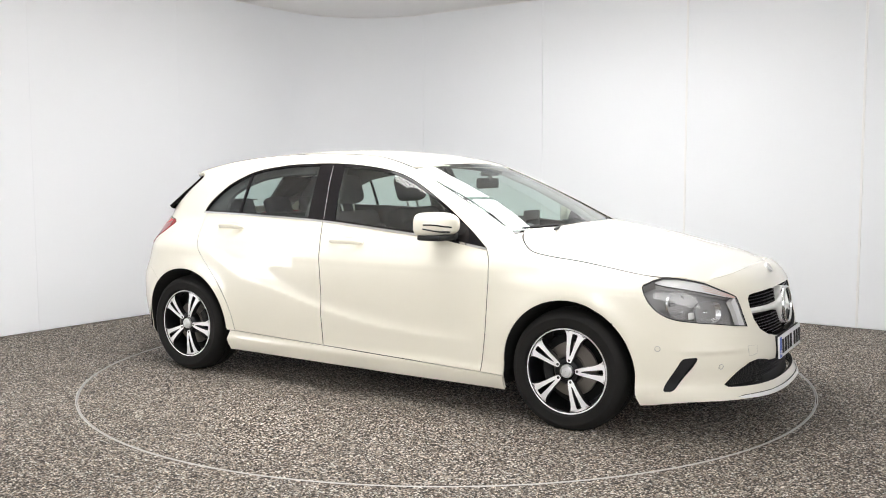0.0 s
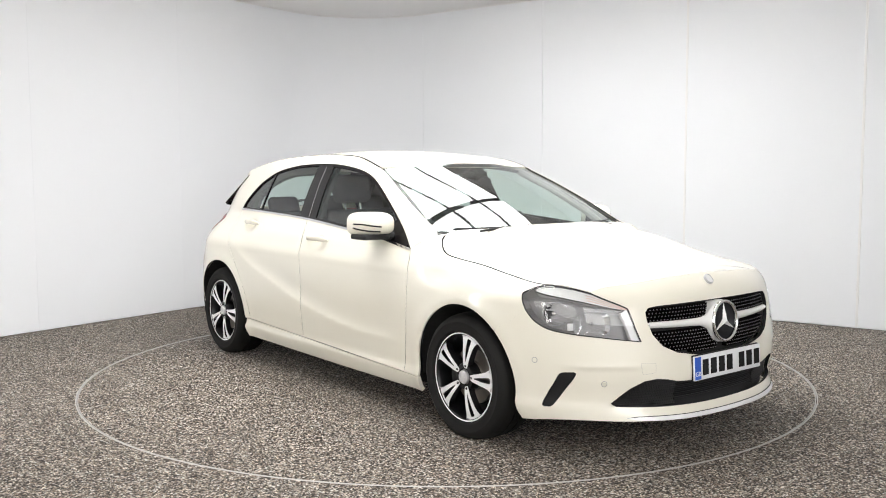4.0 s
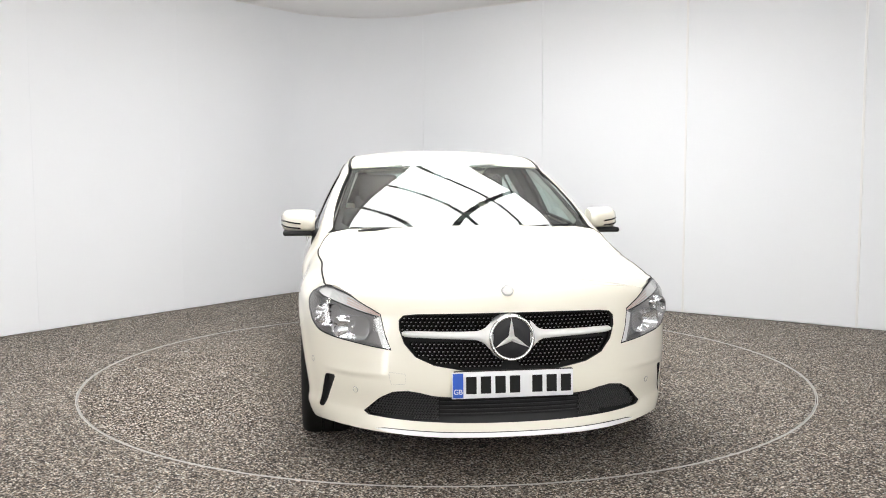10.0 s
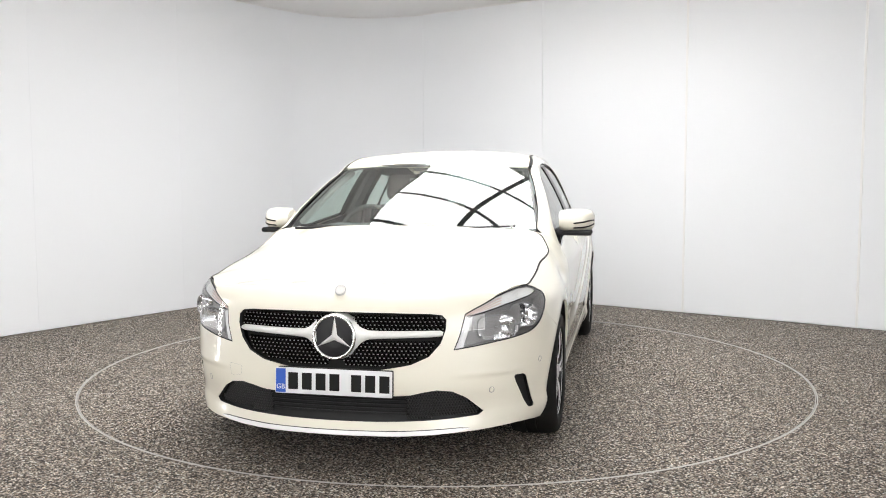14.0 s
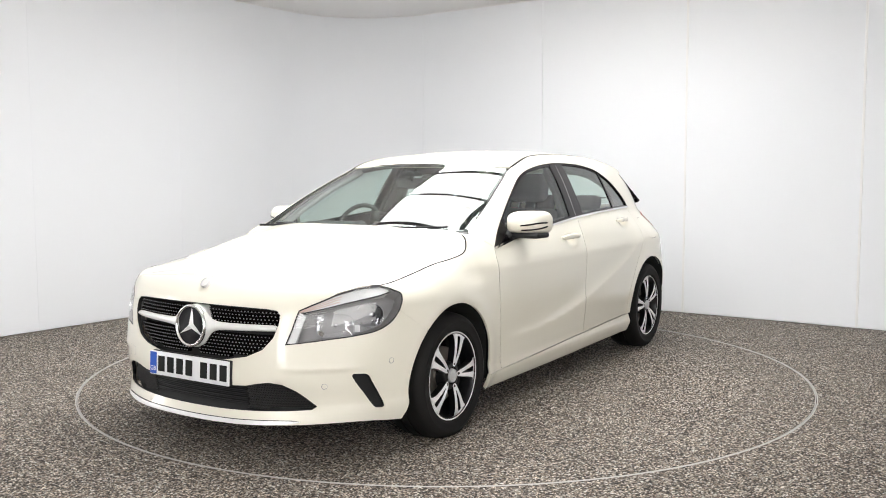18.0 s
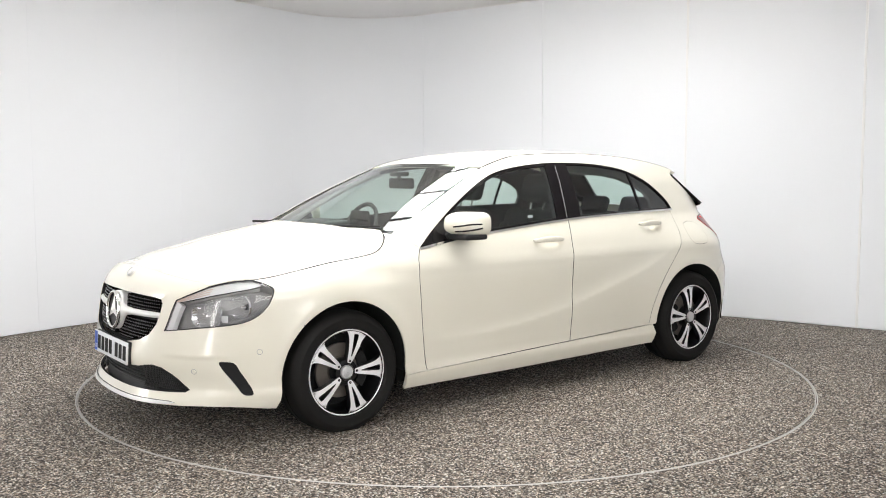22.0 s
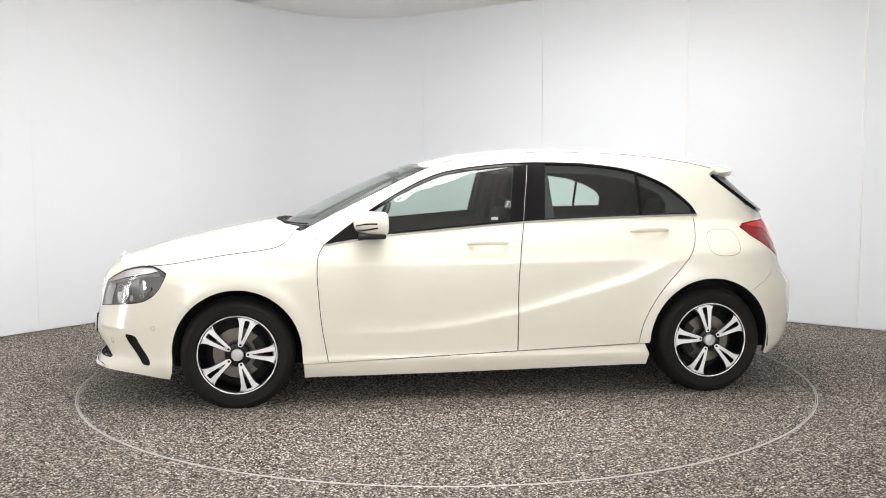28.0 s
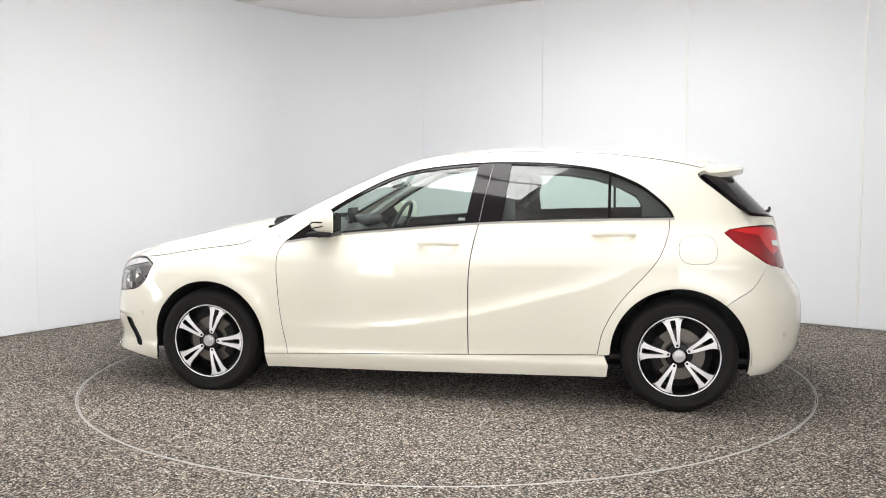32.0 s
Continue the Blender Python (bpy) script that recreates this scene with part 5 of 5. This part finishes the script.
def build_wheel(parent, hub, s, spin, y_face, axle):
    """s: +1 left, -1 right. The wheel's own y axis points outwards."""
    wheel = new("wheel")
    wheel.parent = parent
    wheel.matrix_local = Matrix.Translation((hub[0], s * y_face, axle)) @ (Matrix.Identity(4) if s > 0 else Matrix.Rotation(math.pi, 4, "Z"))
    side = [(RIM_R + 0.003, 0.006), (RIM_R + 0.008, 0.014), (0.228, 0.0185), (0.230, 0.0200), (0.233, 0.0198), (0.250, 0.0225), (0.266, 0.0222), (0.268, 0.0232), (0.271, 0.0220), (0.285, 0.0150),
            (0.298, 0.002), (0.3045, -0.012), (0.3055, -0.018), (0.3100, -0.045), (0.3115, -0.070), (0.3030, -0.072), (0.3030, -0.078), (0.3120, -0.080),
            (0.3120, -0.122), (0.3030, -0.124), (0.3030, -0.130), (0.3115, -0.132), (0.3100, -0.157), (0.306, -0.184), (0.297, -0.203), (0.268, -0.220), (0.232, -0.212), (RIM_R, -0.19)]
    bm = lathe(bmesh.new(), side, 96)
    for v in bm.verts:
        # the loaded tyre sits flat on the deck and bulges a little there
        low = max(0.0, -axle + 0.03 - v.co.z)
        v.co.y += low * 0.25 * (1 if v.co.y > -0.1 else -1)
        v.co.z = max(v.co.z, -axle + 0.0012)
    tyre = part("tyre", smooth(bm, 60), RUBBER, wheel, "black road tyre")
    barrel = [(RIM_R + 0.004, 0.007), (RIM_R, 0.010), (RIM_R - 0.004, 0.009), (RIM_R - 0.008, 0.002), (RIM_R - 0.013, -0.012), (RIM_R - 0.022, -0.05), (RIM_R - 0.03, -0.10), (RIM_R - 0.02, -0.19), (RIM_R, -0.20)]
    rim = part("rim", smooth(lathe(bmesh.new(), barrel, 96), 60), RIMBLACK, wheel, "black five-spoke alloy rim with machined faces")
    rot = Matrix.Rotation(radians(spin), 4, "Y")
    rim.matrix_local = rot
    part("rim_lip", smooth(lathe(bmesh.new(), [(RIM_R + 0.0045, 0.0075), (RIM_R + 0.002, 0.0108), (RIM_R - 0.0025, 0.0100), (RIM_R - 0.0045, 0.005)], 96), 60), MACHINED, wheel, "machined rim lip")
    out, slot = spoke_outline(), spoke_outline(slot=True)
    face = skin("spoke_face", out, spoke_face_surface(0.0), MACHINED, holes=[slot], step=0.008, gap=0.0012, rim=0.0015)
    body = skin("spoke_body", out, spoke_face_surface(-0.0012), RIMBLACK, holes=[slot], step=0.012, gap=0.0, rim=0.035)
    for k in range(5):
        turn = Matrix.Rotation(radians(72 * k), 4, "Y")
        sp = part("spoke", body, RIMBLACK, wheel)
        sp.matrix_local = rot @ turn
        fc = part("spoke_face", face, MACHINED, wheel)
        fc.matrix_local = rot @ turn
        b2 = part("wheel_bolt", BOLT, RIMBLACK, wheel)
        b2.matrix_local = rot @ turn @ Matrix.Translation((0, 0.004, 0.058))
    part("hub_cap", smooth(lathe(bmesh.new(), [(0.001, 0.012), (0.019, 0.0116), (0.0235, 0.009), (0.0255, 0.0115), (0.0315, 0.0105), (0.0345, 0.004), (0.035, -0.004)], 48)), HUBGREY, wheel, "round silver hub cap")
    part("hub_core", smooth(lathe(bmesh.new(), [(0.042, 0.004), (0.062, 0.001), (0.07, -0.012), (0.07, -0.05)], 48)), RIMBLACK, wheel)
    part("brake_disc", smooth(lathe(bmesh.new(), [(0.06, -0.052), (0.072, -0.05), (0.076, -0.058), (0.138, -0.058), (0.138, -0.078), (0.06, -0.078)], 64), 40), DISC, wheel, "steel brake disc")
    bm = bmesh.new()
    mid, rings = (0 if (hub[0] > 0) == (s < 0) else math.pi), []
    for k in range(9):
        a = mid + radians(10 * k - 40)
        rings.append([bm.verts.new((r * math.cos(a), y, r * math.sin(a))) for r, y in ((0.098, -0.086), (0.098, -0.040), (0.108, -0.034), (0.140, -0.034), (0.150, -0.042), (0.150, -0.086))])
    for a, b in zip(rings, rings[1:]):
        for j in range(6):
            bm.faces.new((a[j], a[(j + 1) % 6], b[(j + 1) % 6], b[j]))
    bm.faces.new(rings[0])
    bm.faces.new(rings[-1])
    bmesh.ops.recalc_face_normals(bm, faces=bm.faces)
    part("brake_caliper", smooth(bm), LINER, wheel, "dark brake caliper")
    part("tyre_valve", smooth(tube(bmesh.new(), [rot @ Vector((0.118, -0.012, 0.158)), rot @ Vector((0.112, 0.004, 0.150))], 0.004, 8)), BLACKMAT, wheel)
    # near-black sheet closing the wheel, put in for the shade behind the disc
    part("shade_sheet", smooth(lathe(bmesh.new(), [(0.001, -0.125), (0.205, -0.125)], 48)), LINER, wheel, "dark sheet for the shade behind the disc")
    return wheel


bolt_bm = lathe(bmesh.new(), [(0.001, 0.003), (0.006, 0.003), (0.0075, 0.0), (0.0075, -0.01)], 12)
BOLT = bpy.data.meshes.new("wheel_bolt")
bolt_bm.to_mesh(BOLT)
bolt_bm.free()
BOLT.materials.append(RIMBLACK)
SPINS = {(1, 1): -17.5, (-1, 1): 11.0, (1, -1): -14.0, (-1, -1): -23.0}
for e, hub in ((1, HUB_F), (-1, HUB_R)):
    for s in (1, -1):
        build_wheel(car, hub, s, SPINS[(e, s)], 0.866, AXLE_Z[e])

# ---- cabin ----
def cushion(bm, lo, hi, m=None, r=0.04):
    return box(bm, lo, hi, r, m, 4)


def front_seat(y):
    seat = part("front_seat", smooth(cushion(bmesh.new(), (-0.28, y - 0.25, 0.36), (0.28, y + 0.25, 0.52), None, 0.05), 60), FABRIC, car, "dark cloth front seat")
    lean = pose(-0.24, y, 0.50, 0, -16, 0)
    part("backrest", smooth(cushion(bmesh.new(), (-0.08, -0.245, 0.0), (0.07, 0.245, 0.56), lean, 0.05), 60), FABRIC, seat)
    for q in (1, -1):
        part("bolster", smooth(cushion(bmesh.new(), (-0.05, q * 0.20 - 0.045, 0.05), (0.10, q * 0.20 + 0.045, 0.46), lean, 0.04), 60), FABRIC, seat)
        part("headrest_post", smooth(tube(bmesh.new(), [lean @ Vector((0, q * 0.06, 0.50)), lean @ Vector((0.0, q * 0.06, 0.66))], 0.007, 8)), CHROME, seat, "chrome headrest post")
    part("headrest", smooth(cushion(bmesh.new(), (-0.045, -0.135, 0.61), (0.07, 0.135, 0.795), lean, 0.045), 60), FABRIC, seat)


front_seat(0.37)
front_seat(-0.37)
bench = part("rear_bench", smooth(cushion(bmesh.new(), (-1.13, -0.62, 0.38), (-0.62, 0.62, 0.55), None, 0.05), 60), FABRIC, car, "dark cloth rear bench")
back = pose(-1.10, 0, 0.52, 0, -24, 0)
part("backrest", smooth(cushion(bmesh.new(), (-0.06, -0.62, 0.0), (0.06, 0.62, 0.52), back, 0.05), 60), FABRIC, bench)
for y in (-0.38, 0.0, 0.38):
    part("headrest", smooth(cushion(bmesh.new(), (-0.04, y - 0.12, 0.50), (0.04, y + 0.12, 0.64), back, 0.035), 60), FABRIC, bench)
dash_pts = [(1.04, 0.955), (0.90, 0.962), (0.76, 0.945), (0.68, 0.90), (0.66, 0.80), (0.72, 0.62), (0.74, 0.40)]
bm = bmesh.new()
rows_ = [[bm.verts.new((x, y, z + 0.012 * math.exp(-((y + 0.37) / 0.17) ** 2) * (0.6 < x < 0.95))) for x, z in dash_pts] for y in np.linspace(-0.70, 0.70, 29)]
for a, b in zip(rows_, rows_[1:]):
    for i in range(len(dash_pts) - 1):
        bm.faces.new((a[i], a[i + 1], b[i + 1], b[i]))
bmesh.ops.recalc_face_normals(bm, faces=bm.faces)
dash = part("dashboard", smooth(bm, 50), TRIM, car, "dark moulded dashboard")
part("instrument_hood", smooth(cushion(bmesh.new(), (0.66, -0.53, 0.92), (0.86, -0.21, 0.99), None, 0.03), 60), TRIM, dash)
part("display", smooth(box(bmesh.new(), (0.715, -0.10, 0.95), (0.73, 0.10, 1.055), 0.006)), BLACKGLOSS, dash, "free-standing dark display")
steer = new("steering_wheel")
steer.parent = car
steer.matrix_local = pose(0.50, -0.37, 0.915, 0, -24, 0)
prof = [(0.178 + 0.014 * math.cos(a), 0.014 * math.sin(a)) for a in np.linspace(0, 2 * math.pi, 13)[:-1]]
part("wheel_rim", smooth(lathe(bmesh.new(), prof, 48, Matrix.Rotation(radians(90), 4, "Z"), True), 60), TRIM, steer)
part("wheel_hub", smooth(lathe(bmesh.new(), [(0.001, -0.03), (0.06, -0.025), (0.075, 0.0), (0.06, 0.03)], 24, Matrix.Rotation(radians(90), 4, "Z")), 60), TRIM, steer)
for a in (0, 180, 270):
    part("wheel_spoke", smooth(box(bmesh.new(), (-0.01, 0.05, -0.02), (0.01, 0.172, 0.02), 0.006, Matrix.Rotation(radians(a), 4, "X"))), TRIM, steer)
part("steering_column", smooth(tube(bmesh.new(), [(0.53, -0.37, 0.86), (0.72, -0.37, 0.78)], 0.05, 12)), TRIM, car)
rv = part("interior_mirror", smooth(cushion(bmesh.new(), (0.40, -0.125, 1.185), (0.43, 0.125, 1.250), None, 0.012), 60), BLACKGLOSS, car, "black interior mirror")
part("mirror_stem", smooth(tube(bmesh.new(), [(0.42, 0, 1.235), (0.44, 0, 1.275)], 0.012, 8)), BLACKMAT, rv)
part("sensor_box", smooth(cushion(bmesh.new(), (0.39, -0.055, 1.262), (0.47, 0.055, 1.290), pose(0, 0, 0), 0.01), 60), BLACKMAT, rv)
part("cabin_floor", smooth(box(bmesh.new(), (-1.75, -0.70, 0.24), (1.0, 0.70, 0.27), 0.01)), TRIM, car, "dark cabin floor")
part("console", smooth(cushion(bmesh.new(), (-0.45, -0.10, 0.27), (0.72, 0.10, 0.56), None, 0.03), 60), TRIM, car, "dark centre console")
part("boot_trim", smooth(cushion(bmesh.new(), (-1.80, -0.62, 0.27), (-1.32, 0.62, 0.92), None, 0.03), 60), TRIM, car, "dark boot trim and parcel shelf")


def door_inner(x, z):
    z = np.asarray(z, float)
    return np.stack([np.asarray(x, float), half_width(np.asarray(x, float), z) - 0.075, z], -1)


inner_line = [(0.95, 0.30), (-0.93, 0.30), (-0.96, 0.50), (-1.06, 0.70), (-1.20, 0.80), (-1.30, 0.86), (-1.30, 1.03)] + [(x, z + 0.004) for x, z in BELT[::-1] if x < 0.86]
pair("door_trim", inner_line, door_inner, TRIM, car, "dark door lining", step=0.06, gap=0, rim=0.0)
lining_line = [(0.0, 0.28), (0.93, 0.20), (0.95, -0.3), (0.95, -1.42), (0.0, -1.46)]
part("headlining", skin("headlining", lining_line, lambda b, x: roof_surface(b, x) - np.array([0, 0, 0.03]), LINING, both=True, keep=0.0, step=0.05, gap=0, rim=0), LINING, car, "pale grey headlining")
for s in (1, -1):
    # inner pillars
    pts = [(x, s * (float(half_width(np.array(x), np.array(z))) - 0.085), z) for x, z in ((0.86, 0.93), (0.68, 1.055), (0.45, 1.185), (0.22, 1.285))]
    part("pillar_trim", smooth(tube(bmesh.new(), pts, 0.022, 8)), LINING, car)
    pts = [(x, s * (float(half_width(np.array(x), np.array(z))) - 0.075), z) for x, z in ((-0.29, 0.95), (-0.315, 1.15), (-0.335, 1.30))]
    part("pillar_trim", smooth(tube(bmesh.new(), pts, [0.06, 0.05, 0.05], 8)), TRIM, car)
    bm = bmesh.new()
    quarter = [(-1.15, 1.00), (-1.70, 1.00), (-1.62, 1.12), (-1.46, 1.26), (-1.10, 1.33), (-0.50, 1.36), (-0.30, 1.36), (-0.30, 1.285), (-0.50, 1.280), (-0.75, 1.270), (-0.90, 1.245), (-1.03, 1.200), (-1.12, 1.15), (-1.155, 1.10)]
    part("pillar_panel", skin("pillar_panel", quarter, lambda x, z: door_inner(x, z) + np.array([0, 0.03, 0]), TRIM, step=0.05, gap=0, rim=0.02, flip=s < 0), TRIM, car)
    post = [(-0.20, 0.96), (-0.46, 0.96), (-0.44, 1.33), (-0.25, 1.33), (-0.235, 1.22)]
    part("pillar_panel", skin("pillar_panel", post, lambda x, z: door_inner(x, z) + np.array([0, 0.02, 0]), TRIM, step=0.05, gap=0, rim=0.02, flip=s < 0), TRIM, car)
    # joint on the centre pillar; its bright highlight is painted in pale grey
    seam_pts = [(x, s * (float(half_width(np.array(x), np.array(z))) - 0.0055), z) for x, z in ((-0.262, 1.012), (-0.278, 1.12), (-0.298, 1.22), (-0.318, 1.325))]
    part("pillar_joint", smooth(tube(bmesh.new(), seam_pts, 0.0018, 6)), LAMPGREY, car, "thin centre pillar joint, its highlight put in as pale grey")
    if s > 0:
        part("paper_tag", box(bmesh.new(), (-0.147, 0.60, 1.006), (-0.108, 0.603, 1.022)), PLATE_W, car, "small white paper tag")
    # safety belt on the centre pillar
    pts = [(-0.33, s * 0.60, 1.27), (-0.31, s * 0.64, 1.10), (-0.28, s * 0.66, 0.85)]
    part("safety_belt", smooth(tube(bmesh.new(), pts, 0.012, 6)), BLACKMAT, car, "black safety belt")


for ob in bpy.data.objects:
    if ob.type == "MESH" and ob.data.materials and ob.data.materials[0] in (GLASS, SCREEN, PRIVACY, LENS):
        ob.visible_shadow = False


def heading(t):
    """The turntable's angle in degrees: an almost even turn."""
    s = (t - 16) / 16
    return -112.394 - 81.476 * s + 1.152 * s ** 2 + 1.5265 * s ** 3 - 0.530 * s ** 4


OFFSET = pose(-0.0871, -0.0273, 0.0)


def motions():
    times = [0, 2, 4, 6, 8, 10, 12, 14, 16, 18, 20, 22, 24, 26, 28, 30, 32]
    walk(car, [(t, pose(0, 0, 0, 0, 0, heading(t)) @ OFFSET) for t in times])
    walk(turntable, [(t, pose(0, 0, 0, 0, 0, heading(t))) for t in times])


motions()
